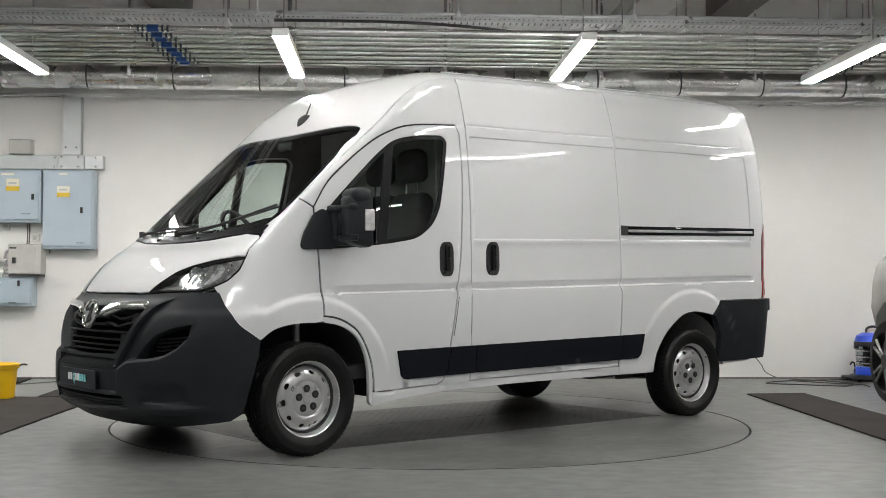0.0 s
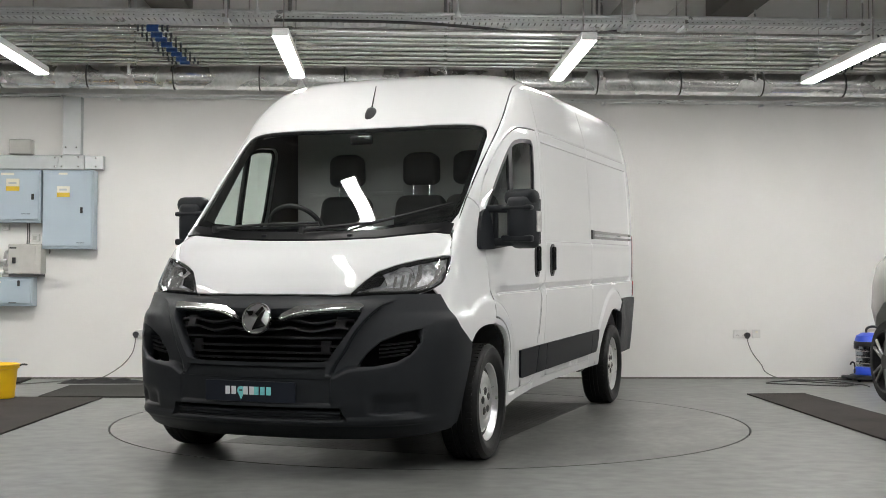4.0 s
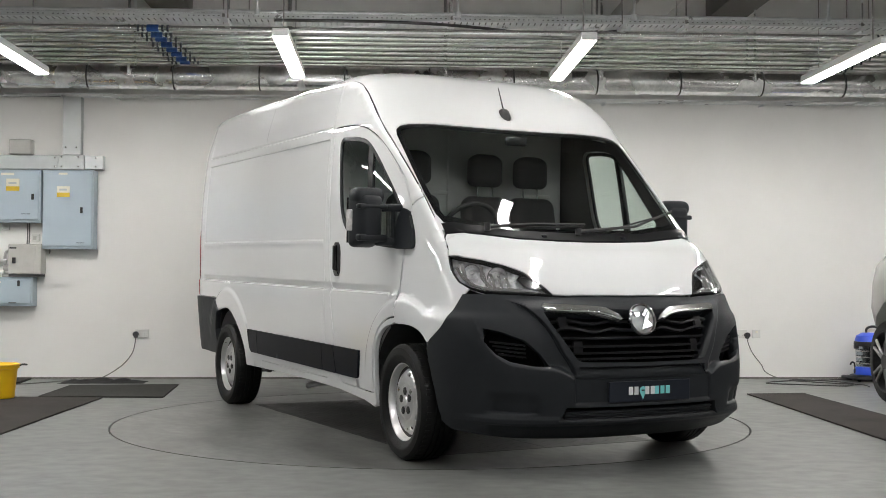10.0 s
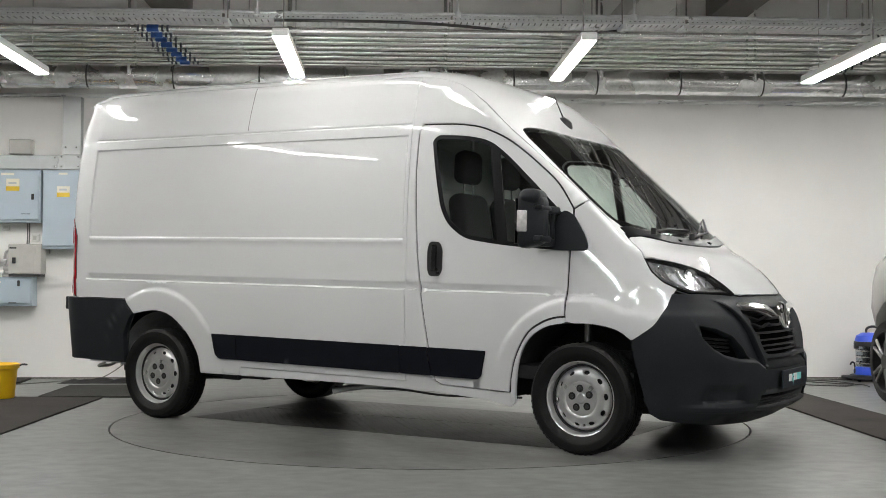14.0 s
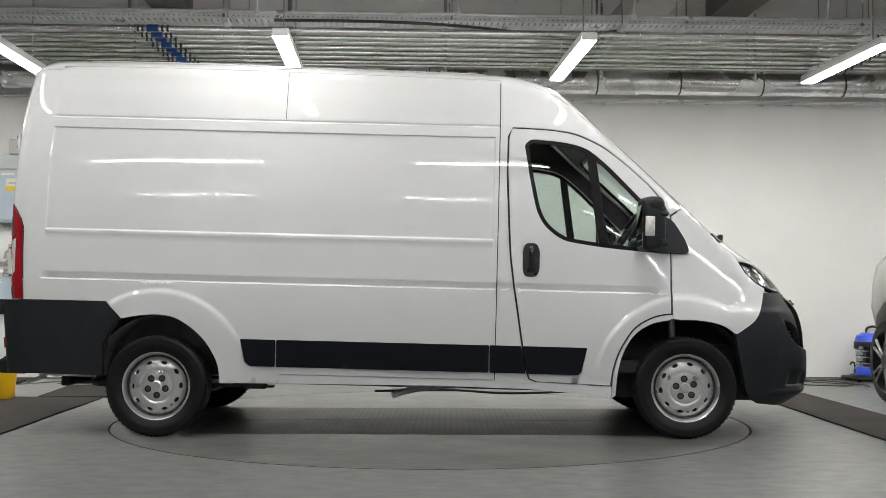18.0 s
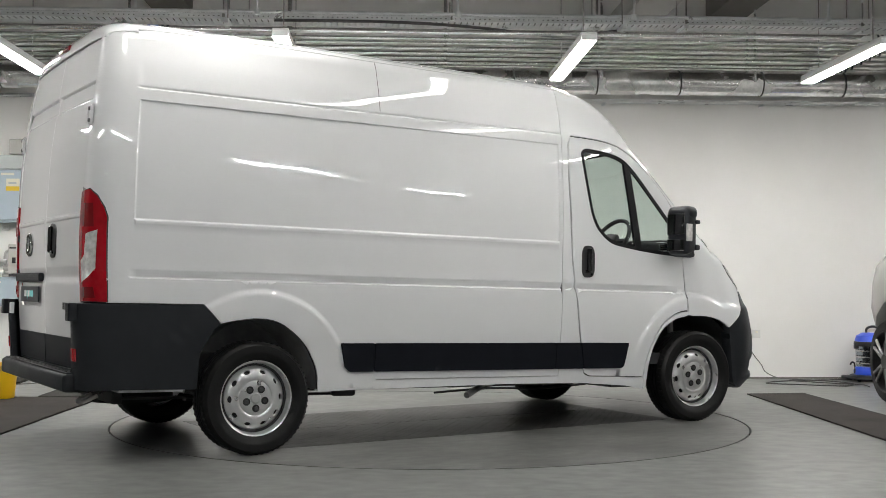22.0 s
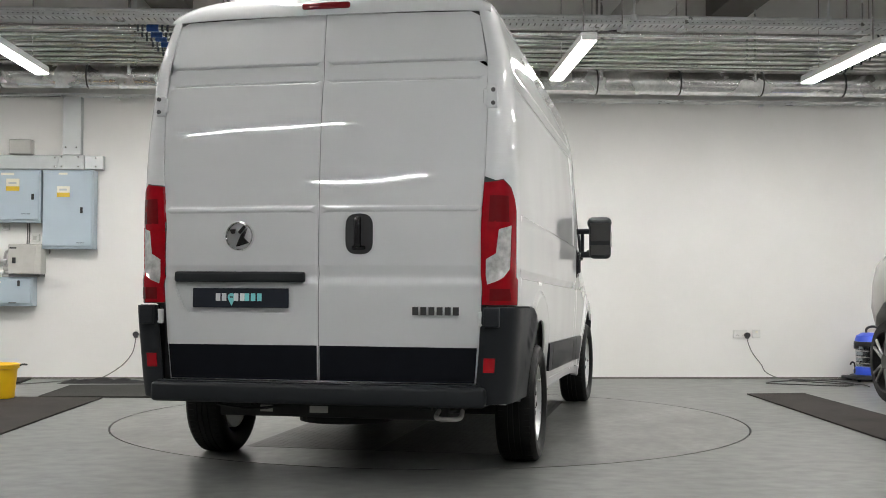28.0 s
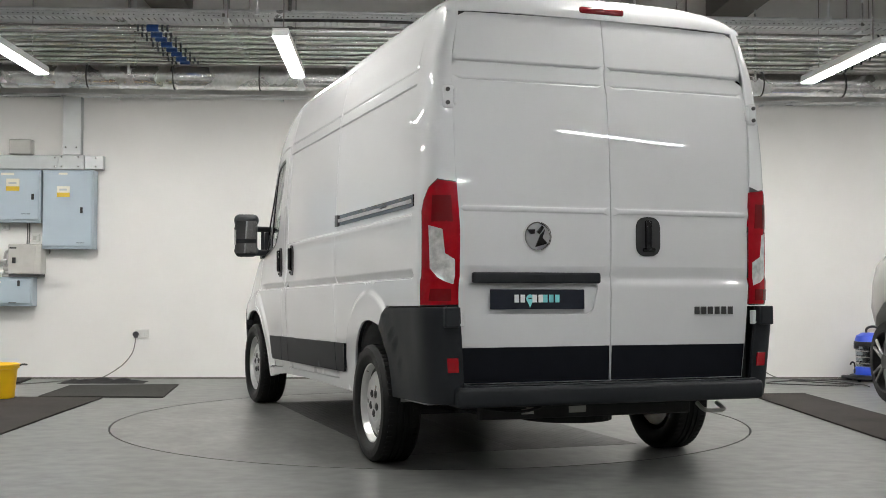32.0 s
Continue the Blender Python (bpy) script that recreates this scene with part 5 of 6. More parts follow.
# wheels
def rim_face():
    """The pressed disc of a steel wheel with ten oval holes."""
    prof = curve((0.0, 0.0), (0.075, 0.0), (0.085, 0.004), (0.098, 0.022), (0.115, 0.03), (0.15, 0.026), (0.175, 0.012), (0.19, -0.008), (0.2, -0.02))

    def surf(x, z):
        r = math.hypot(x, z)
        return Vector((x, -0.042 - prof(r), z))
    ring = [(0.196 * math.cos(2 * math.pi * k / 48), 0.196 * math.sin(2 * math.pi * k / 48)) for k in range(48)]
    holes = []
    for k in range(10):
        a = 2 * math.pi * (k + 0.5) / 10
        hole = []
        for j in range(12):
            b = 2 * math.pi * j / 12
            t, rr = 0.021 * math.cos(b), 0.159 + 0.0135 * math.sin(b)
            hole.append((rr * math.cos(a) - t * math.sin(a), rr * math.sin(a) + t * math.cos(a)))
        holes.append(hole)
    pts = grid(-0.2, 0.2, 26)
    return patch(lambda x, z: surf(x, z), ring, pts, pts, M_RIM, holes=holes, depth=0.012, raked=False, fine=0.03)


MIDDLE.xyz = (0, 0.6, 0)
RIM_FACE = rim_face()
MIDDLE.xyz = (1.7, 0, 1.1)


def wheel(x, s, steer=0.0):
    """A steel wheel; its outer face looks along -y before it is turned to its side."""
    ob = part("wheel", lathe([(0.222, 0.07), (0.229, 0.08), (0.226, 0.088), (0.215, 0.083), (0.208, 0.062), (0.2, 0.04), (0.196, 0.0), (0.19, -0.08), (0.0, -0.085)], 56, "Y"), M_RIM, van, "silver steel wheel", smooth=True)
    ob.matrix_basis = pose(x, s * 0.905, 0.331, 0, 0, (180 if s > 0 else 0) + steer) @ pose(0, 0, 0, 0, 17 if x < 1 else 48, 0)
    part("rim_disc", RIM_FACE, M_RIM, ob)
    part("rim_groove", lathe([(0.186, 0.03), (0.189, 0.044), (0.2045, 0.047), (0.204, 0.03)], 48, "Y"), M_BLACK, ob)
    part("brake_drum", rod((0, -0.03, 0), (0, 0.07, 0), 0.188, 28), M_LINER, ob)
    part("hub_cover", lathe([(0.0, 0.032), (0.026, 0.032), (0.034, 0.025), (0.075, 0.026), (0.104, 0.02), (0.114, 0.008), (0.116, -0.012), (0.0, -0.012)], 36, "Y"), M_RIM, ob, smooth=True).location = (0, -0.046, 0)
    for k in range(5):
        a = 2 * math.pi * k / 5
        c = Vector((0.06 * math.cos(a), -0.072, 0.06 * math.sin(a)))
        part("bolt_well", rod(c + Vector((0, 0.01, 0)), c + Vector((0, -0.0025, 0)), 0.0225, 16), M_BLACK, ob)
        part("wheel_bolt", rod(c + Vector((0, 0.01, 0)), c + Vector((0, -0.008, 0)), 0.0125, 6), M_BOLT, ob)
    R, w = 0.331, 0.108
    tyre = lathe([(r, -h) for r, h in ((0.218, 0.085), (0.235, 0.1), (0.275, w + 0.003), (0.305, w), (0.322, 0.096), (R - 0.002, 0.083), (R, 0.05), (R, 0.036), (R - 0.007, 0.035), (R - 0.007, 0.029), (R, 0.028), (R, 0.006), (R - 0.007, 0.005), (R - 0.007, -0.005), (R, -0.006), (R, -0.028), (R - 0.007, -0.029), (R - 0.007, -0.035), (R, -0.036), (R, -0.05), (R - 0.002, -0.083), (0.322, -0.096), (0.312, -w + 0.004), (0.308, -w - 0.001), (0.275, -w - 0.003), (0.262, -w - 0.001), (0.258, -w + 0.002), (0.235, -0.1), (0.218, -0.082))], 64, "Y")
    t = part("tyre", tyre, M_TYRE, ob, "black road tyre", smooth=True)
    lugs = bmesh.new()
    for k in range(60):
        for side in (1, -1):
            a = 2 * math.pi * (k + 0.5 * (side > 0)) / 60
            b = box((0.013, 0.03, 0.006), (0, side * 0.069, R - 0.002))
            bmesh.ops.transform(b, matrix=Matrix.Rotation(a, 4, "Y"), verts=b.verts)
            me = bpy.data.meshes.new("tmp")
            b.to_mesh(me)
            b.free()
            lugs.from_mesh(me)
            bpy.data.meshes.remove(me)
    tagged(part("tread_pattern", lugs, M_TYRE, ob), kind="stuff")
    return ob


for s in (1, -1):
    wheel(0.0, s)
    wheel(3.45, s, 2.0 * s)


# door mirrors
def mirror(s):
    base_at = side_at(s)
    tri = rounded([(3.458, 1.205), (3.43, 1.29), (3.345, 1.42), (3.28, 1.45), (3.24, 1.38), (3.22, 1.205)], 0.04)
    base = part("mirror_base", patch(base_at, tri, grid(3.22, 3.46, 10), grid(1.2, 1.45, 10), M_TRIM, offset=0.022, depth=0.035), M_TRIM, van, "black mirror base")
    def v(x, y, z):
        return (x, s * y, z)
    housing = box((0.14, 0.195, 0.36), (0, 0, 0), 0.045, 5)
    for q in housing.verts:
        k = (q.co.x + 0.07) / 0.14
        q.co.y *= 1 - 0.2 * k
        q.co.z *= 1 - 0.22 * k
        q.co.x += 0.02 * (1 - (2 * q.co.y / 0.195) ** 2) * k
    bmesh.ops.transform(housing, matrix=RAKE @ Matrix.Translation(v(3.17, 1.125, 1.38)) @ Matrix.Rotation(radians(-9 * s), 4, "Z"), verts=housing.verts)
    ob = part("door_mirror", housing, M_TRIM, van, "large black twin-arm door mirror", smooth=True)
    for z, w in ((1.445, 0.045), (1.25, 0.05)):
        arm = box((0.055, 0.17, w), (0, 0, 0), 0.014, 3)
        bmesh.ops.transform(arm, matrix=RAKE @ Matrix.Translation(v(3.215, 1.0, z)) @ Matrix.Rotation(radians(14 * s), 4, "Z"), verts=arm.verts)
        part("mirror_arm", arm, M_TRIM, ob, smooth=True)
    for z, w in ((1.45, 0.03), (1.268, 0.04)):
        clamp = box((0.05, 0.2, w), (0, 0, 0), 0.012, 3)
        bmesh.ops.transform(clamp, matrix=RAKE @ Matrix.Translation(v(3.232, 1.11, z)) @ Matrix.Rotation(radians(-9 * s), 4, "Z"), verts=clamp.verts)
        part("mirror_clamp", clamp, M_TRIM, ob, smooth=True)
    cap = box((0.135, 0.2, 0.1), (0, 0, 0), 0.045, 4)
    bmesh.ops.transform(cap, matrix=RAKE @ Matrix.Translation(v(3.172, 1.122, 1.512)) @ Matrix.Rotation(radians(-9 * s), 4, "Z"), verts=cap.verts)
    part("mirror_cap", cap, M_TRIM, ob, smooth=True)
    part("mirror_pillar", raked(rod(v(3.23, 0.975, 1.24), v(3.23, 0.975, 1.45), 0.016, 10)), M_TRIM, ob)
    ind = box((0.062, 0.014, 0.125), (0, 0, 0), 0.006, 3)
    bmesh.ops.transform(ind, matrix=RAKE @ Matrix.Translation(v(3.15, 1.218, 1.37)) @ Matrix.Rotation(radians(-9 * s), 4, "Z"), verts=ind.verts)
    part("indicator", ind, M_CLEARLAMP, ob, "clear side indicator lens", smooth=True)
    for z, h in ((1.43, 0.15), (1.28, 0.085)):
        gl = box((0.006, 0.165, h), (0, 0, 0), 0.002)
        bmesh.ops.transform(gl, matrix=RAKE @ Matrix.Translation(v(3.098, 1.135, z)) @ Matrix.Rotation(radians(-4 * s), 4, "Z"), verts=gl.verts)
        part("mirror_glass", gl, M_MIRROR, ob, "mirror glass")


mirror(1)
mirror(-1)

# aerial on the brow
foot = top_at(2.83, 0.0)
bm = merged(lathe([(0.0, 0.035), (0.02, 0.03), (0.034, 0.01), (0.04, -0.01), (0.0, -0.012)], 20))
bmesh.ops.scale(bm, vec=(1.7, 1, 1), verts=bm.verts)
bmesh.ops.transform(bm, matrix=RAKE @ Matrix.Translation(foot) @ Matrix.Rotation(radians(38), 4, "Y"), verts=bm.verts)
aerial = part("aerial", bm, M_BLACK, van, "black roof aerial", smooth=True)
part("aerial_whip", raked(rod(foot + Vector((-0.01, 0, 0.02)), foot + Vector((-0.09, 0, 0.19)), 0.006, 8, 0.003)), M_BLACK, aerial)

# wipers
for y0, x0, y1, x1, y2, x2 in ((-0.03, 3.745, 0.42, 3.69, 0.82, 3.52), (-0.62, 3.715, -0.3, 3.695, 0.05, 3.69)):
    a, b, c = (top_at(x, y) + Vector((0.018, 0, 0.022)) for x, y in ((x0, y0), (x1, y1), (x2, y2)))
    w = part("wiper", raked(merged(rod(a, b, 0.011, 8, 0.008), rod(a - Vector((0, 0, 0.02)), a + Vector((0, 0, 0.02)), 0.018, 12))), M_BLACK, van, "black windscreen wiper")
    part("wiper_blade", raked(merged(rod(b, c, 0.008, 8), rod(a + (b - a) * 0.5 - Vector((0.012, 0, 0.012)), c - Vector((0.012, 0, 0.012)), 0.006, 6))), M_BLACK, w)
for y0 in (-0.27, 0.28):
    part("washer_jet", raked(box((0.03, 0.03, 0.018), tuple(top_at(3.77, y0) + Vector((0, 0, 0.008))), 0.006)), M_TRIM, van)


# cabin, seen through the glass
def cabin():
    bulk = part("bulkhead", raked(box((0.03, 1.8, 1.75), (2.1, 0, 1.25), 0.01)), M_BULK, van, "grey steel bulkhead")
    part("bulkhead_rib", raked(box((0.02, 1.6, 0.03), (2.122, 0, 1.62), 0.008)), M_BULK, bulk)
    part("bulkhead_panel", raked(box((0.02, 0.62, 0.75), (2.125, 0.25, 1.75), 0.01)), M_BULK, bulk)
    part("cab_floor", raked(span((2.1, -0.93, 0.42), (3.75, 0.93, 0.5))), M_CABIN, van)
    part("cab_roof", patch(top_at, [(2.1, -0.78), (2.93, -0.76), (2.93, 0.76), (2.1, 0.78)], grid(2.2, 2.95, 10), grid(-0.8, 0.8, 12), M_BULK, offset=-0.045, rim=False), M_BULK, van)
    dash = box((0.55, 1.72, 0.42), (3.42, 0, 1.03), 0.09, 4)
    for q in dash.verts:
        if q.co.z > 1.1:
            q.co.z += 0.04 * (q.co.x - 3.42) / 0.28 + (0.055 if -0.68 < q.co.y < -0.15 else 0)
    d = part("dashboard", raked(dash), M_CABIN, van, "dark plastic dashboard", smooth=True)
    part("instrument_hood", raked(box((0.26, 0.42, 0.1), (3.3, -0.41, 1.28), 0.04, 4)), M_CABIN, d, smooth=True)
    part("dash_tray", raked(box((0.2, 0.55, 0.03), (3.44, 0.12, 1.262), 0.012)), M_CABIN, d, smooth=True)
    part("centre_screen", raked(box((0.03, 0.24, 0.15), (3.2, 0.03, 1.27), 0.012)), M_GLOSSBLACK, d)
    ring = bmesh.new()
    n, m = 32, 8
    loops = [[ring.verts.new(((0.19 + 0.016 * math.cos(2 * math.pi * j / m)) * math.cos(2 * math.pi * k / n), (0.19 + 0.016 * math.cos(2 * math.pi * j / m)) * math.sin(2 * math.pi * k / n), 0.016 * math.sin(2 * math.pi * j / m))) for j in range(m)] for k in range(n)]
    for k in range(n):
        for j in range(m):
            ring.faces.new((loops[k][j], loops[(k + 1) % n][j], loops[(k + 1) % n][(j + 1) % m], loops[k][(j + 1) % m]))
    tilt = RAKE @ Matrix.Translation((3.1, -0.40, 1.33)) @ Matrix.Rotation(radians(-58), 4, "Y")
    bmesh.ops.transform(ring, matrix=tilt, verts=ring.verts)
    wheel_ob = part("steering_wheel", ring, M_CABIN, van, "black steering wheel", smooth=True)
    hubs = merged(box((0.12, 0.13, 0.05), (0, 0, 0), 0.02, 3), box((0.03, 0.36, 0.02), (0, 0, 0), 0.006), box((0.17, 0.03, 0.02), (-0.09, 0, 0), 0.006))
    bmesh.ops.transform(hubs, matrix=tilt, verts=hubs.verts)
    part("wheel_boss", hubs, M_CABIN, wheel_ob, smooth=True)
    for y, w in ((-0.41, 0.44), (0.15, 0.42), (0.52, 0.42)):
        seat = part("seat", raked(box((0.5, w, 0.18), (2.6, y, 0.86), 0.06, 3)), M_SEAT, van, "dark cloth seat", smooth=True)
        back = box((0.13, w, 0.62), (0, 0, 0.3), 0.06, 5)
        for v in back.verts:
            v.co.y *= 1 - 0.22 * max(0, (v.co.z - 0.35) / 0.26) ** 2
        bmesh.ops.transform(back, matrix=RAKE @ Matrix.Translation((2.40, y, 0.99)) @ Matrix.Rotation(radians(-10), 4, "Y"), verts=back.verts)
        part("backrest", back, M_SEAT, seat, smooth=True)
        head = box((0.11, 0.27, 0.23), (0, 0, 0), 0.054, 5)
        for v in head.verts:
            v.co.y *= 1 - 0.35 * (v.co.z / 0.115) ** 4 * (v.co.z > 0)
        bmesh.ops.transform(head, matrix=RAKE @ Matrix.Translation((2.30, y, 1.775)), verts=head.verts)
        part("headrest", head, M_SEAT, seat, smooth=True)
        for dy in (-0.06, 0.06):
            part("headrest_post", raked(rod((2.31, y + dy, 1.5), (2.30, y + dy, 1.68), 0.007, 8)), M_STEEL, seat)
        part("seat_base", raked(box((0.42, w * 0.9, 0.3), (2.6, y, 0.65), 0.02)), M_CABIN, seat)
    part("rear_view_mirror", raked(box((0.04, 0.16, 0.06), (2.98, 0, 1.915), 0.02, 3)), M_GLOSSBLACK, van, smooth=True)
    part("screen_foot", raked(box((0.2, 1.55, 0.02), (3.62, 0, 1.235), 0.006)), M_BLACK, van)


cabin()


# underside
def underside():
    pan = part("underbody", raked(merged(span((-0.86, -0.62, 0.31), (3.0, 0.62, 0.5)), span((2.95, -0.62, 0.23), (4.15, 0.62, 0.6)), span((0.45, -0.93, 0.30), (2.95, 0.93, 0.4)), span((0.6, -0.4, 0.24), (2.6, 0.5, 0.31)))), M_UNDER, van, "dark underbody")
    part("rear_axle", merged(rod((0.0, -0.8, 0.3), (0.0, 0.8, 0.3), 0.045, 14), box((0.05, 1.5, 0.06), (-0.02, 0, 0.31), 0.01)), M_UNDER, van)
    part("tow_beam", raked(box((0.06, 1.25, 0.075), (-0.72, 0, 0.245), 0.01)), M_UNDER, van)
    for y in (0.36, 0.07):
        part("beam_label", raked(box((0.004, 0.1 if y < 0.2 else 0.07, 0.035), (-0.753, y, 0.25))), M_GREYBOX, van, "pale label")
    for y in (-0.45, 0.45):
        part("chassis_rail", raked(span((-0.85, y - 0.04, 0.27), (2.9, y + 0.04, 0.36))), M_UNDER, van)
        part("leaf_spring", raked(merged(span((-0.7, y * 1.25 - 0.035, 0.228), (0.7, y * 1.25 + 0.035, 0.242)), span((-0.3, y * 1.25 - 0.035, 0.212), (0.3, y * 1.25 + 0.035, 0.226)))), M_UNDER, van)
        part("sill_flange", raked(span((-0.80, math.copysign(0.86, y) - 0.07, 0.30), (-0.42, math.copysign(0.86, y) + 0.07, 0.318))), M_PAINT, van)
        part("strut", raked(rod((3.4, y * 1.75, 0.4), (3.38, y * 1.7, 0.78), 0.022, 10)), M_ALLOY, van)
        part("drive_shaft", rod((3.45, 0.2 * (1 if y > 0 else -1), 0.33), (3.45, 0.8 * (1 if y > 0 else -1), 0.331), 0.03, 10), M_UNDER, van)
    part("exhaust", raked(tube([(3.2, 0.2, 0.29), (2.6, -0.1, 0.28), (2.1, -0.4, 0.28), (1.75, -0.7, 0.268), (1.6, -0.82, 0.245), (1.53, -0.86, 0.225)], 0.022, 10)), M_ALLOY, van, "steel exhaust pipe", smooth=True)
    part("silencer", raked(rod((1.7, -0.35, 0.3), (2.3, -0.22, 0.31), 0.07, 16)), M_ALLOY, van)
    part("jack_bracket", raked(box((0.16, 0.05, 0.05), (0.62, -0.86, 0.268), 0.02, 3)), M_UNDER, van, smooth=True)
    part("jack_bracket", raked(box((0.16, 0.05, 0.05), (0.62, 0.86, 0.268), 0.02, 3)), M_UNDER, van, smooth=True)
    part("spare_wheel", rod((-0.45, 0, 0.26), (-0.45, 0, 0.36), 0.26, 28), M_TYRE, van)
    part("tow_eye", raked(tube([(-0.86, -0.6, 0.27), (-0.93, -0.6, 0.24), (-0.95, -0.66, 0.235), (-0.93, -0.72, 0.24), (-0.86, -0.72, 0.27)], 0.012, 8)), M_GREYBOX, van, "grey towing eye", smooth=True)
    part("air_pipe", raked(tube([(-0.8, 0.62, 0.27), (-0.78, 0.4, 0.25), (-0.7, 0.1, 0.29), (-0.7, -0.3, 0.28), (-0.8, -0.55, 0.27)], 0.008, 6)), M_BLACK, van)
    part("hose", raked(tube([(2.8, -0.5, 0.25), (2.3, -0.62, 0.235), (1.9, -0.6, 0.245), (1.4, -0.66, 0.23)], 0.008, 6)), M_BLACK, van)


underside()


# ---------------------------------------------------------------- along the back wall
def bars(items, parent, m=None):
    """Plain bars that stand for small print: (u0, z0, u1, z1, w, material)."""
    for u0, z0, u1, z1, w, material in items:
        part("print_bar", span((u0, w, z0), (u1, w + 0.002, z1)), material, parent)


def panel_box(u0, u1, z0, z1, lock, label, depth=0.16):
    ob = thing("electrical_panel", label, "electrical panel", ROOM, group="electrical panels on the wall")
    part("panel_body", span((u0, -depth, z0), (u1, -0.001, z1), 0.006), M_PANEL_EDGE, ob)
    door = part("panel_door", span((u0 + 0.006, -depth - 0.022, z0 + 0.03), (u1 - 0.014, -depth - 0.001, z1 - 0.022), 0.006), M_PANEL, ob)
    part("panel_lock", span((lock[0] - 0.013, -depth - 0.032, lock[1] - 0.03), (lock[0] + 0.013, -depth - 0.02, lock[1] + 0.03), 0.003), M_BLACK, door)
    return ob


p = panel_box(-5.05, -4.155, 1.615, 2.16, (-4.23, 1.88), "pale blue steel electrical panel with a yellow label")
bars([(-4.5, 1.94, -4.365, 1.985, -0.186, M_YELLOW_LAB), (-4.5, 1.985, -4.365, 2.065, -0.186, M_CREAM_LAB), (-4.475, 2.01, -4.395, 2.03, -0.1885, M_TRUNK), (-4.55, 2.1, -4.42, 2.125, -0.186, M_CREAM_LAB), (-4.345, 1.70, -4.25, 1.706, -0.186, M_BLACK)], p)
p = panel_box(-4.135, -3.615, 1.345, 2.16, (-3.735, 1.745), "tall pale blue steel electrical panel with a yellow label")
bars([(-3.985, 1.88, -3.855, 1.925, -0.186, M_YELLOW_LAB), (-3.985, 1.925, -3.855, 1.99, -0.186, M_CREAM_LAB), (-3.96, 1.945, -3.885, 1.965, -0.1885, M_TRUNK), (-3.97, 2.11, -3.88, 2.13, -0.186, M_CREAM_LAB), (-3.785, 1.405, -3.70, 1.411, -0.186, M_BLACK), (-4.11, 2.115, -4.03, 2.119, -0.186, M_TRUNK)], p)
p = panel_box(-5.0, -4.225, 0.755, 1.055, (-4.36, 0.99), "pale blue steel electrical panel near the floor")
bars([(-4.6, 0.995, -4.54, 1.01, -0.186, M_CREAM_LAB), (-4.46, 0.79, -4.38, 0.796, -0.186, M_BLACK)], p)
iso = thing("isolator_box", "grey steel isolator box with a dark latch", "isolator box", ROOM)
part("box_body", span((-4.47, -0.19, 1.085), (-4.135, -0.001, 1.395), 0.012), M_GREYBOX, iso)
part("box_lid", span((-4.465, -0.205, 1.09), (-4.19, -0.191, 1.39), 0.008), M_GREYBOX, iso)
part("box_latch", span((-4.42, -0.22, 1.195), (-4.385, -0.203, 1.255), 0.004), M_BLACK, iso)
part("box_foot", span((-4.46, -0.19, 1.06), (-4.14, -0.02, 1.084)), M_LINER, iso)
bars([(-4.45, 1.345, -4.38, 1.36, -0.2075, M_LINER)], iso)
for z in (1.24,):
    part("side_handle", tube([(-4.48, -0.12, 1.13), (-4.52, -0.12, 1.17), (-4.52, -0.12, 1.3), (-4.48, -0.12, 1.33)], 0.012), M_GREYBOX, iso)
for k, (u0, z0, u1, z1) in enumerate(((-4.585, 1.54, -4.51, 1.60), (-4.28, 1.425, -4.2, 1.5))):
    f = thing("fused_spur", "small white fused spur on the wall", "wall switch", ROOM)
    part("spur_plate", span((u0, -0.03, z0), (u1, -0.001, z1), 0.004), M_WHITE_PL, f)
    part("spur_insert", span((u0 + 0.015, -0.036, z0 + 0.015), (u1 - 0.03, -0.031, z1 - 0.02), 0.002), M_GREYBOX, f)
con = thing("connector_block", "cluster of grey cable glands beside the isolator", "cable gland", ROOM)
for k, (u, z) in enumerate(((-4.57, 1.22), (-4.53, 1.15), (-4.6, 1.12), (-4.55, 1.08), (-4.62, 1.2))):
    part("gland", rod((u, -0.15 + 0.02 * k, z), (u + 0.07, -0.15 + 0.02 * k, z - 0.01), 0.026, 10), M_GREYBOX if k % 2 else M_WHITE_PL, con)
for u in (-4.33, -4.31, -4.1):
    run("wall_cable", tube([(u, -0.02, 1.62 if u < -4.2 else 1.36), (u + 0.005, -0.02, 1.5 if u < -4.2 else 1.33), (u, -0.02, 1.39 if u < -4.2 else 1.3)], 0.007), M_CABLE_GREY, "grey cable on the wall", "cable")
trunk = thing("cable_trunking", "galvanised steel cable trunking with bolted joints", "cable trunking", ROOM)
part("trunk_run", span((U0 + 0.02, -0.11, 2.175), (-4.0, -0.001, 2.315), 0.003), M_TRUNK, trunk)
part("trunk_tee", span((-3.995, -0.115, 2.17), (-3.73, -0.001, 2.32), 0.003), M_TRUNK, trunk)
part("trunk_end", span((-3.725, -0.11, 2.175), (-3.54, -0.001, 2.315), 0.003), M_TRUNK, trunk)
part("trunk_riser", span((-3.955, -0.11, 2.325), (-3.77, -0.001, 2.93), 0.003), M_TRUNK, trunk)
for u, z in ((-4.03, 2.2), (-4.03, 2.29), (-3.96, 2.2), (-3.96, 2.3), (-3.79, 2.2), (-3.79, 2.3), (-3.61, 2.2), (-3.61, 2.29), (-3.92, 2.4), (-3.81, 2.4)):
    part("trunk_bolt", rod((u, -0.122, z), (u, -0.108, z), 0.008, 8), M_PIPE, trunk)
jb = thing("junction_box", "small grey steel junction box above the trunking", "junction box", ROOM)
part("box_body", span((-4.5, -0.12, 2.325), (-4.27, -0.001, 2.48), 0.01), M_GREYBOX, jb)
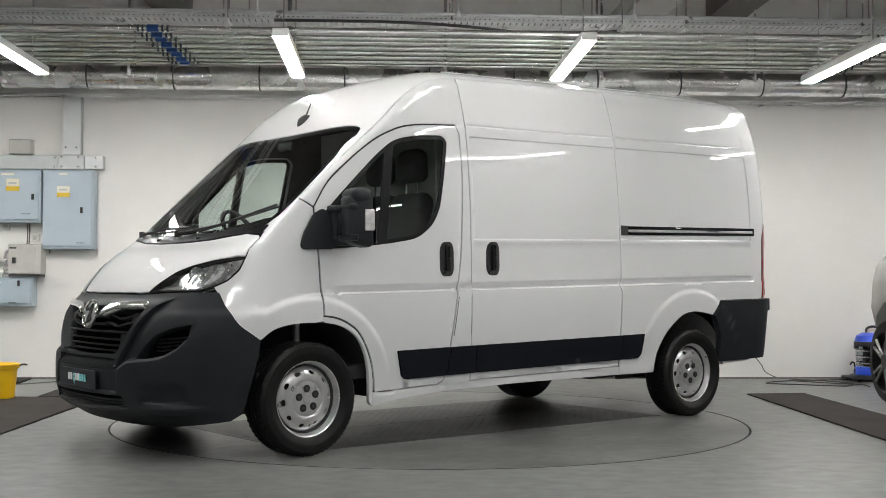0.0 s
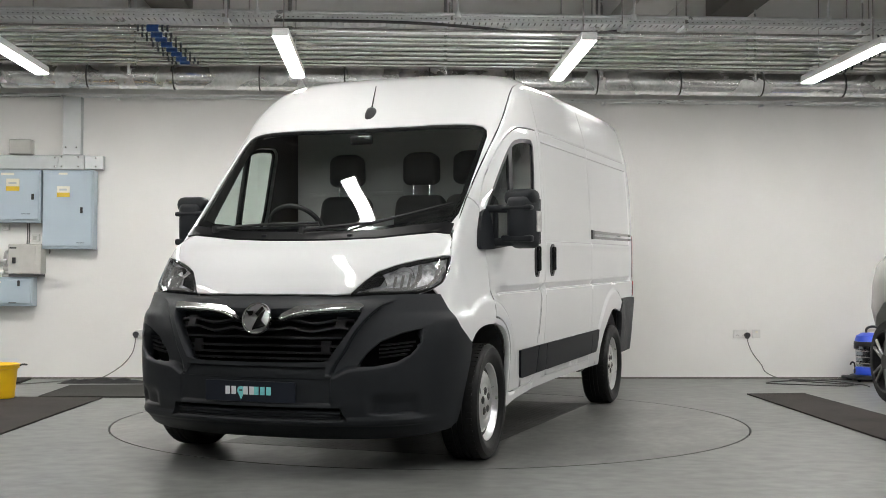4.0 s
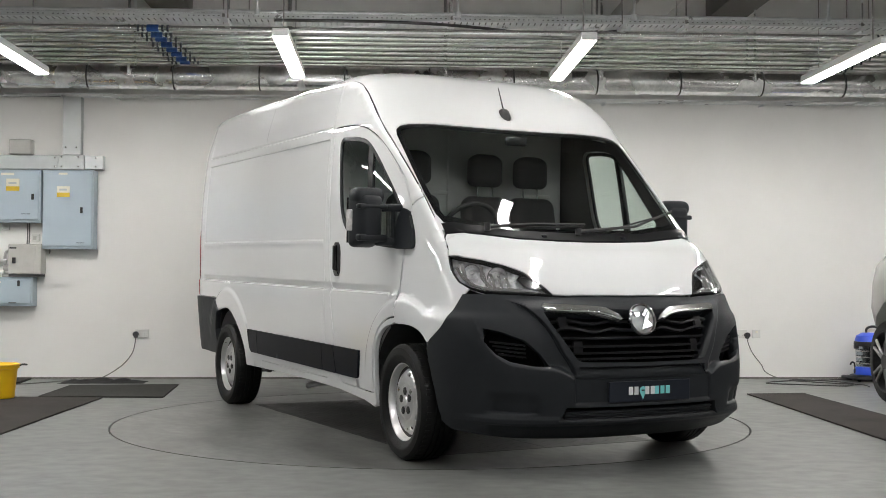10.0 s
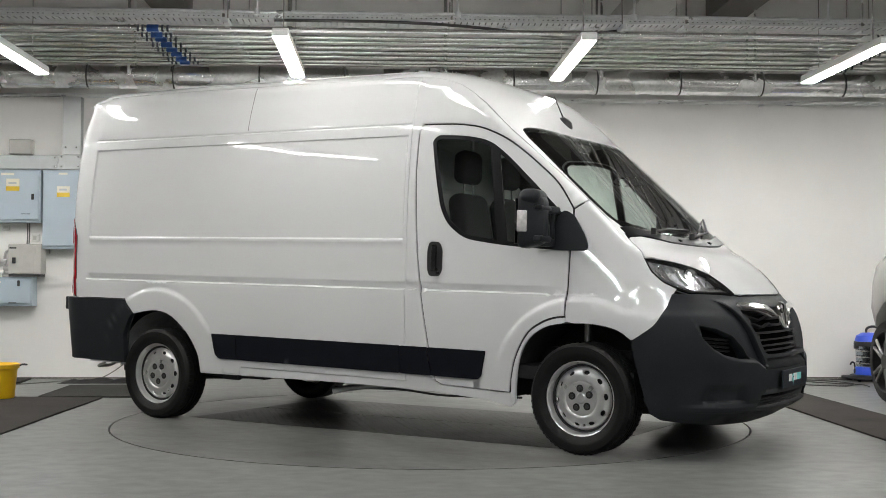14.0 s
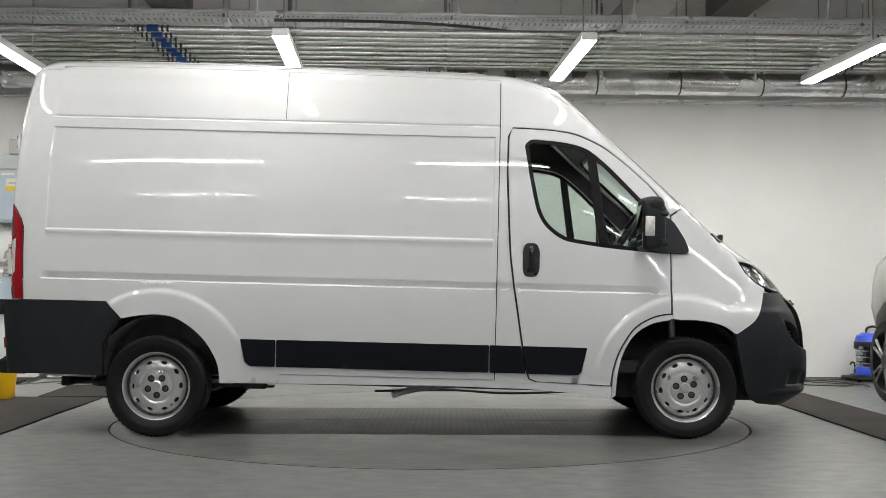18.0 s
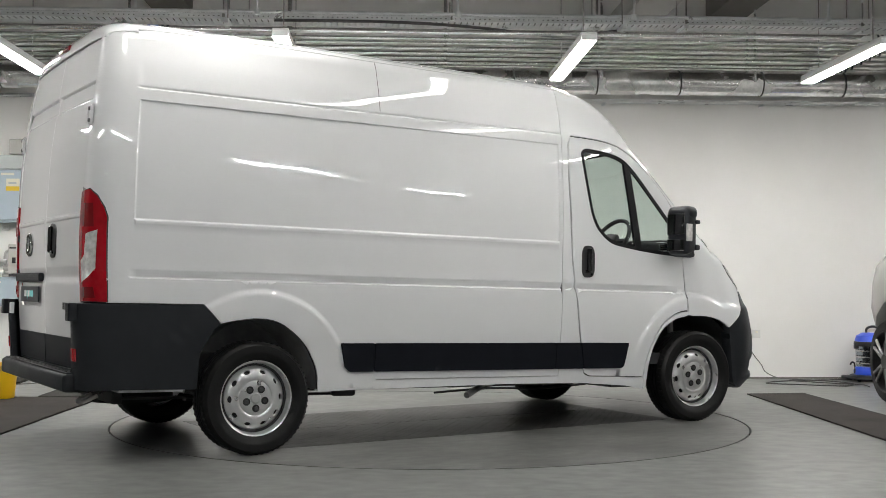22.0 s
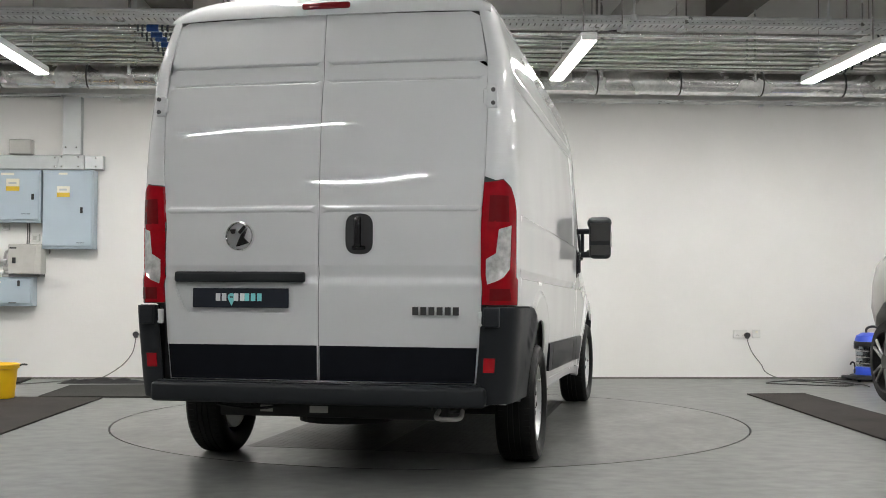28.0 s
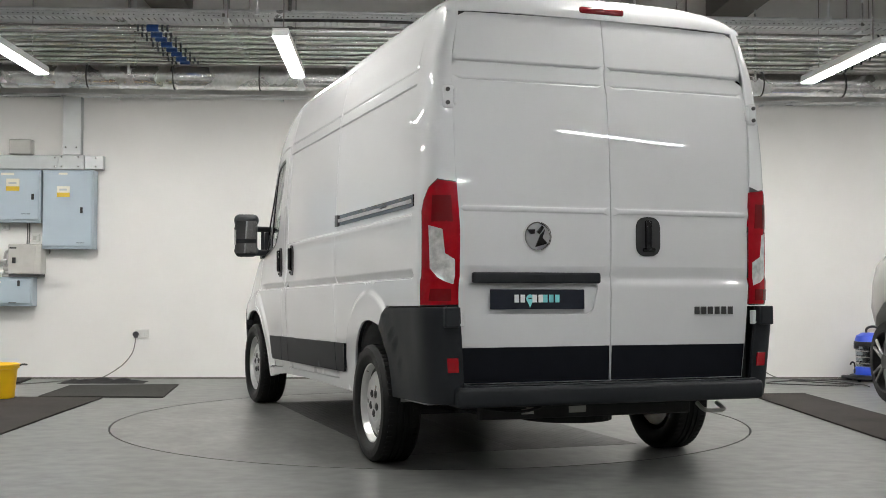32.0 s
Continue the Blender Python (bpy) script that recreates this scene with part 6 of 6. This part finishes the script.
part("box_lid", span((-4.495, -0.128, 2.33), (-4.275, -0.121, 2.475), 0.006), M_GREYBOX, jb)
run("wall_lintel", span((U0 + 0.02, -0.05, 2.94), (-3.96, -0.001, 2.965)), M_BAND, "dark strip at the head of the wall panelling", "trim", smooth=False, kind="structure")


def socket(u, z, twin, label):
    ob = thing("wall_socket", label, "wall socket", in_room(u, 0, z))
    w = 0.073 if twin else 0.043
    part("socket_plate", span((-w, -0.028, -0.043), (w, -0.001, 0.043), 0.004), M_WHITE_PL, ob)
    for du in ((-0.035, 0.035) if twin else (0,)):
        part("rocker", span((du - 0.012, -0.034, 0.008), (du + 0.012, -0.027, 0.03), 0.003), M_CREAM_LAB if not twin else M_WHITE_PL, ob)
        for dx, dz in ((-0.011, -0.018), (0.011, -0.018), (0, -0.004)):
            if twin:
                part("pin_hole", span((du + dx - 0.003, -0.0292, dz - 0.002), (du + dx + 0.003, -0.0278, dz + 0.002)), M_BLACK, ob)
    return ob


socket(-3.14, 0.472, True, "white twin wall socket with a plug in it")
socket(-1.985, 0.472, True, "white twin wall socket, nothing plugged in")
socket(3.182, 0.48, True, "white twin wall socket with a plug in it")
socket(3.353, 0.48, False, "white single switch plate")
for u, path in ((-3.195, [(-3.195, -0.06, 0.44), (-3.2, -0.07, 0.36), (-3.23, -0.08, 0.26), (-3.33, -0.1, 0.14), (-3.5, -0.15, 0.03), (-3.62, -0.2, 0.012), (-3.8, -0.35, 0.01), (-4.1, -0.7, 0.01), (-4.4, -0.95, 0.01)]),
                (3.245, [(3.245, -0.06, 0.45), (3.25, -0.07, 0.38), (3.3, -0.07, 0.27), (3.38, -0.09, 0.16), (3.42, -0.12, 0.08), (3.55, -0.15, 0.02), (3.72, -0.2, 0.012), (3.86, -0.36, 0.01), (4.1, -0.25, 0.01), (4.35, -0.12, 0.012)])):
    plug = thing("mains_lead", "black plug and its slack mains lead", "plug", ROOM)
    part("plug_body", merged(rod((u, -0.03, 0.467), (u, -0.075, 0.467), 0.028, 14), span((u - 0.02, -0.07, 0.43), (u + 0.02, -0.03, 0.47), 0.006)), M_BLACK, plug)
    part("lead", tube(path, 0.0052), M_CABLE_GREY, plug, smooth=True)
run("coiled_lead", tube([(4.3, -0.25, 0.01), (3.9, -0.3, 0.01), (3.45, -0.45, 0.01), (3.25, -0.68, 0.01), (3.5, -0.85, 0.012), (3.75, -0.95, 0.01), (3.95, -1.0, 0.01), (4.1, -0.75, 0.014), (3.85, -0.4, 0.016), (3.6, -0.33, 0.01), (3.9, -0.7, 0.012), (4.15, -0.85, 0.01), (4.13, -1.1, 0.01)], 0.006), M_CABLE, "black cable lying in loops on the floor", "cable")


# ---------------------------------------------------------------- on the floor
def floor_mat(poly, t, material, label, base=0.001, wave=0.0):
    """A flat mat with a worn edge; poly in the room's plan."""
    bm = bmesh.new()
    pts = []
    for i, a in enumerate(poly):
        b = poly[(i + 1) % len(poly)]
        n = max(1, int(math.hypot(b[0] - a[0], b[1] - a[1]) / 0.12))
        for k in range(n):
            u, w = a[0] + (b[0] - a[0]) * k / n, a[1] + (b[1] - a[1]) * k / n
            pts.append((u + 0.006 * noise.noise((u * 7, w * 7, 1)), w + 0.006 * noise.noise((u * 7, w * 7, 5))))
    lo = [bm.verts.new((u, w, base)) for u, w in pts]
    hi = [bm.verts.new((u, w, base + t + wave * max(0, noise.noise((u * 6, w * 6, 2))))) for u, w in pts]
    bm.faces.new(hi)
    for i in range(len(pts)):
        bm.faces.new((lo[i], lo[(i + 1) % len(pts)], hi[(i + 1) % len(pts)], hi[i]))
    return run("floor_mat", bm, material, label, "floor mat", group="rubber floor mats", smooth=False)


floor_mat([(-3.13, -4.9), (-3.045, -2.1), (-3.6, -2.04), (-4.6, -2.0), (-4.7, -4.9)], 0.012, M_MAT2, "brown-black rubber mat, dusty and worn")
floor_mat([(-3.62, -1.98), (-2.53, -2.05), (-2.62, -0.78), (-3.64, -0.87)], 0.012, M_MAT, "black rubber mat lying askew")
floor_mat([(2.62, -5.3), (2.70, -1.8), (3.24, -1.75), (3.22, -5.3)], 0.012, M_MAT2, "brown-black rubber mat, dusty and worn")
floor_mat([(-4.9, -0.75), (-4.2, -0.62), (-4.25, -0.1), (-4.9, -0.12)], 0.02, M_MAT, "black rubber mat by the wall")


def heap(u0, u1, w0, w1, h, label):
    bm = bmesh.new()
    nx, ny = 40, 12
    g = []
    for i in range(nx + 1):
        row = []
        for j in range(ny + 1):
            a, b = i / nx, j / ny
            fall = (1 - (2 * a - 1) ** 4) * (1 - (2 * b - 1) ** 2)
            u, w = u0 + (u1 - u0) * a, w0 + (w1 - w0) * b
            row.append(bm.verts.new((u + 0.03 * noise.noise((a * 6, b * 6, 0)), w + 0.03 * noise.noise((a * 6, b * 6, 7)), 0.002 + h * fall * (0.5 + 0.8 * abs(noise.noise((a * 5 + 3, b * 3, 2)))))))
        g.append(row)
    for i in range(nx):
        for j in range(ny):
            bm.faces.new((g[i][j], g[i + 1][j], g[i + 1][j + 1], g[i][j + 1]))
    ob = run("dark_cloth", bm, M_CLOTH, label, "cloth", smooth=True)
    return ob


heap(-3.84, -3.0, -0.62, -0.3, 0.045, "crumpled black cloth lying by the wall")
run("mat_scrap", span((-4.15, -2.72, 0.014), (-3.98, -2.62, 0.03), 0.004), M_CLOTH, "small dark scrap on the mat", "scrap")

bucket = thing("mop_bucket", "bright yellow plastic mop bucket with a flared rim", "bucket", in_room(-3.925, -2.15, 0.0135))
part("bucket_shell", lathe([(0, 0.004), (0.145, 0.0), (0.15, 0.01), (0.172, 0.25), (0.186, 0.253), (0.19, 0.285), (0.184, 0.288), (0.165, 0.262), (0.14, 0.02), (0, 0.016)], 32), M_YELLOW, bucket, smooth=True)
part("bucket_lip", tube([(0.19 * math.cos(a), 0.19 * math.sin(a), 0.285) for a in [2 * math.pi * k / 16 for k in range(17)]], 0.006), M_YELLOW, bucket, smooth=True)
part("bucket_handle", tube([(0.17, 0.03, 0.27), (0.21, 0.03, 0.283), (0.25, 0.03, 0.281)], 0.008), M_LINER, bucket, "dark handle end")

vac = thing("wet_vacuum", "blue and clear wet vacuum cleaner on a black dolly", "vacuum cleaner", in_room(4.46, -0.3, 0.0) @ Matrix.Scale(0.91, 4))
part("dolly", lathe([(0, 0.02), (0.2, 0.02), (0.225, 0.03), (0.225, 0.06), (0.2, 0.075), (0, 0.075)], 28), M_BLACK, vac, smooth=True)
part("dolly_arm", span((-0.3, -0.09, 0.03), (0.1, 0.09, 0.065), 0.02), M_BLACK, vac)
for a in range(4):
    part("castor", rod((0.19 * math.cos(a * 1.57 + 0.6), 0.19 * math.sin(a * 1.57 + 0.6) - 0.01, 0.022), (0.19 * math.cos(a * 1.57 + 0.6), 0.19 * math.sin(a * 1.57 + 0.6) + 0.01, 0.022), 0.022, 12), M_BLACK, vac)
part("base_tub", lathe([(0, 0.076), (0.165, 0.076), (0.17, 0.12), (0.15, 0.165), (0, 0.165)], 28), M_BLUE, vac, "blue base", smooth=True)
part("clear_tank", lathe([(0.145, 0.166), (0.148, 0.40), (0.142, 0.40), (0.139, 0.166)], 28), glass("tank_glass", (0.85, 0.88, 0.9)), vac, "clear tank", smooth=True)
for z in (0.2, 0.27, 0.34):
    part("tank_band", lathe([(0.142, z), (0.152, z + 0.002), (0.152, z + 0.016), (0.142, z + 0.018)], 28), M_STEEL, vac, smooth=True)
part("filter_core", rod((0, 0, 0.17), (0, 0, 0.4), 0.07, 18), M_BLACK, vac)
part("head_ring", lathe([(0, 0.401), (0.16, 0.401), (0.168, 0.42), (0.165, 0.455), (0, 0.455)], 28), M_BLACK, vac, smooth=True)
part("motor_head", lathe([(0, 0.56), (0.08, 0.555), (0.14, 0.52), (0.158, 0.456), (0, 0.456)], 28), M_BLUE, vac, "blue motor head", smooth=True)
part("carry_handle", tube([(-0.03, 0, 0.54), (-0.025, 0, 0.6), (0.03, 0, 0.625), (0.1, 0, 0.615), (0.11, 0, 0.55)], 0.014), M_BLACK, vac, smooth=True)
part("hose_hook", tube([(-0.19, -0.05, 0.09), (-0.19, -0.05, 0.2), (-0.22, -0.05, 0.22), (-0.24, -0.05, 0.19)], 0.01), M_BLACK, vac, smooth=True)
for s in (-1, 1):
    part("latch", span((s * 0.15 - 0.02, -0.03, 0.37), (s * 0.15 + 0.02, 0.03, 0.44), 0.008), M_BLACK, vac)


# ---------------------------------------------------------------- the parked silver car
M_SILVER = mat("silver_car_paint", (0.4, 0.39, 0.375), 0.28, 0.5, coat=1.0, var=0.02, scale=40)
M_ALLOYW = mat("dark_alloy_wheel", (0.2, 0.2, 0.2), 0.3, 0.8)


def silver_car(m):
    """A parked car whose flank faces -x; x across, y along, nose at +y."""
    car = thing("parked_car", "silver car with alloy wheels, parked beside the turntable", "car", m)
    stations = [(0.0, 0.1, 0.62, 0.55, 1.16), (0.05, 0.04, 0.78, 0.56, 1.24), (0.14, 0.01, 0.78, 0.66, 1.29), (0.32, 0.0, 0.9, 0.78, 1.31), (0.66, 0.0, 0.93, 0.78, 1.29), (0.86, 0.0, 0.93, 0.66, 1.29), (0.97, 0.0, 0.93, 0.4, 1.3), (1.0, 0.0, 0.93, 0.22, 1.3), (1.2, 0.0, 0.93, 0.22, 1.3), (2.4, 0.0, 0.93, 0.22, 1.26), (3.6, 0.0, 0.93, 0.24, 1.3), (4.2, 0.06, 0.9, 0.3, 1.28), (4.4, 0.2, 0.8, 0.4, 1.15)]
    bm = bmesh.new()
    rings = []
    for y, inset, _, low, high in stations:
        h = 0.975 - inset
        half = [(0.0, low), (h * 0.75, low), (h * 0.96, low + 0.08), (h, low + 0.25), (h * 0.995, (low + high) / 2 + 0.05), (h * 0.96, high - 0.12), (h * 0.86, high - 0.02), (h * 0.5, high + 0.02), (0.0, high + 0.03)]
        loop = half + [(-x, z) for x, z in half[-2:0:-1]]
        rings.append([bm.verts.new((0.93 + x, -y, z)) for x, z in loop])
    for a, b in zip(rings, rings[1:]):
        for k in range(len(a)):
            bm.faces.new((a[k], a[(k + 1) % len(a)], b[(k + 1) % len(b)], b[k]))
    bm.faces.new(rings[0]), bm.faces.new(rings[-1][::-1])
    part("body", bm, M_SILVER, car, smooth=True, sharp=50)
    cab = bmesh.new()
    loops = []
    for y, z, h in ((1.05, 1.2, 0.78), (1.75, 1.6, 0.66), (2.5, 1.68, 0.66), (3.4, 1.66, 0.64), (4.15, 1.28, 0.72)):
        loops.append([cab.verts.new(q) for q in ((0.93 - h - 0.08, -y, 1.18), (0.93 - h, -y, z - 0.06), (0.93 - h * 0.8, -y, z), (0.93 + h * 0.8, -y, z), (0.93 + h, -y, z - 0.06), (0.93 + h + 0.08, -y, 1.18))])
    for a, b in zip(loops, loops[1:]):
        for k in range(5):
            cab.faces.new((a[k], a[k + 1], b[k + 1], b[k]))
    cab.faces.new(loops[0]), cab.faces.new(loops[-1][::-1])
    part("glasshouse", cab, M_GLOSSBLACK, car, "dark windows", smooth=True, sharp=40)
    part("wheel_well", span((0.12, -0.97, 0.24), (1.74, -0.12, 0.9), 0.03), M_BLACK, car)
    part("roof_skin", span((0.4, -3.3, 1.665), (1.46, -1.8, 1.69), 0.02), M_SILVER, car)
    for y in (0.49, 3.5):
        for x, s in ((-0.042, -1), (1.902, 1)):
            if y > 1:
                part("arch_trim", rod((x - s * 0.01, -y, 0.36), (x + s * 0.004, -y, 0.37), 0.475, 40), M_BLACK, car)
            w = part("wheel", lathe([(0.0, 0.02), (0.06, 0.03), (0.07, 0.0), (0.24, -0.05), (0.25, 0.02), (0.26, 0.025), (0.262, -0.15), (0.0, -0.15)], 40, "Y"), M_BLACK, car, smooth=True)
            w.matrix_basis = pose(x + s * 0.012, -y, 0.36, rz=90 if s > 0 else -90)
            part("tyre", lathe([(0.25, 0.0), (0.27, 0.014), (0.335, 0.01), (0.355, -0.02), (0.36, -0.06), (0.36, -0.16), (0.3, -0.2), (0.25, -0.2)], 48, "Y"), M_TYRE, w, smooth=True)
            for k in range(5):
                for d in (-0.16, 0.16):
                    sp = box((0.19, 0.02, 0.026), (0.155, -0.02, 0), 0.006)
                    bmesh.ops.transform(sp, matrix=Matrix.Rotation(2 * math.pi * k / 5 + d, 4, "Y"), verts=sp.verts)
                    part("spoke", sp, M_ALLOYW, w)
            part("rim_edge", lathe([(0.245, -0.002), (0.256, -0.014), (0.262, 0.0), (0.255, 0.012)], 40, "Y"), M_STEEL, w, smooth=True)
    return car


silver_car(in_room(3.672, -2.2, 0.0))


# ---------------------------------------------------------------- the turning
def heading(t):
    """The van's heading in degrees, on the turning table."""
    return -90 + 1.7678 + 7.8487 * (t - 6.8) + 0.001454 * (t - 16) ** 2


def motions():
    rows_van, rows_table = [], []
    for t in range(0, 33):
        turn = pose(0, 0, 0, rz=heading(t))
        rows_table.append((t, turn))
        rows_van.append((t, turn @ pose(-1.7747, -0.0126, 0.0)))
    walk(van, rows_van)
    walk(turntable, rows_table)


motions()
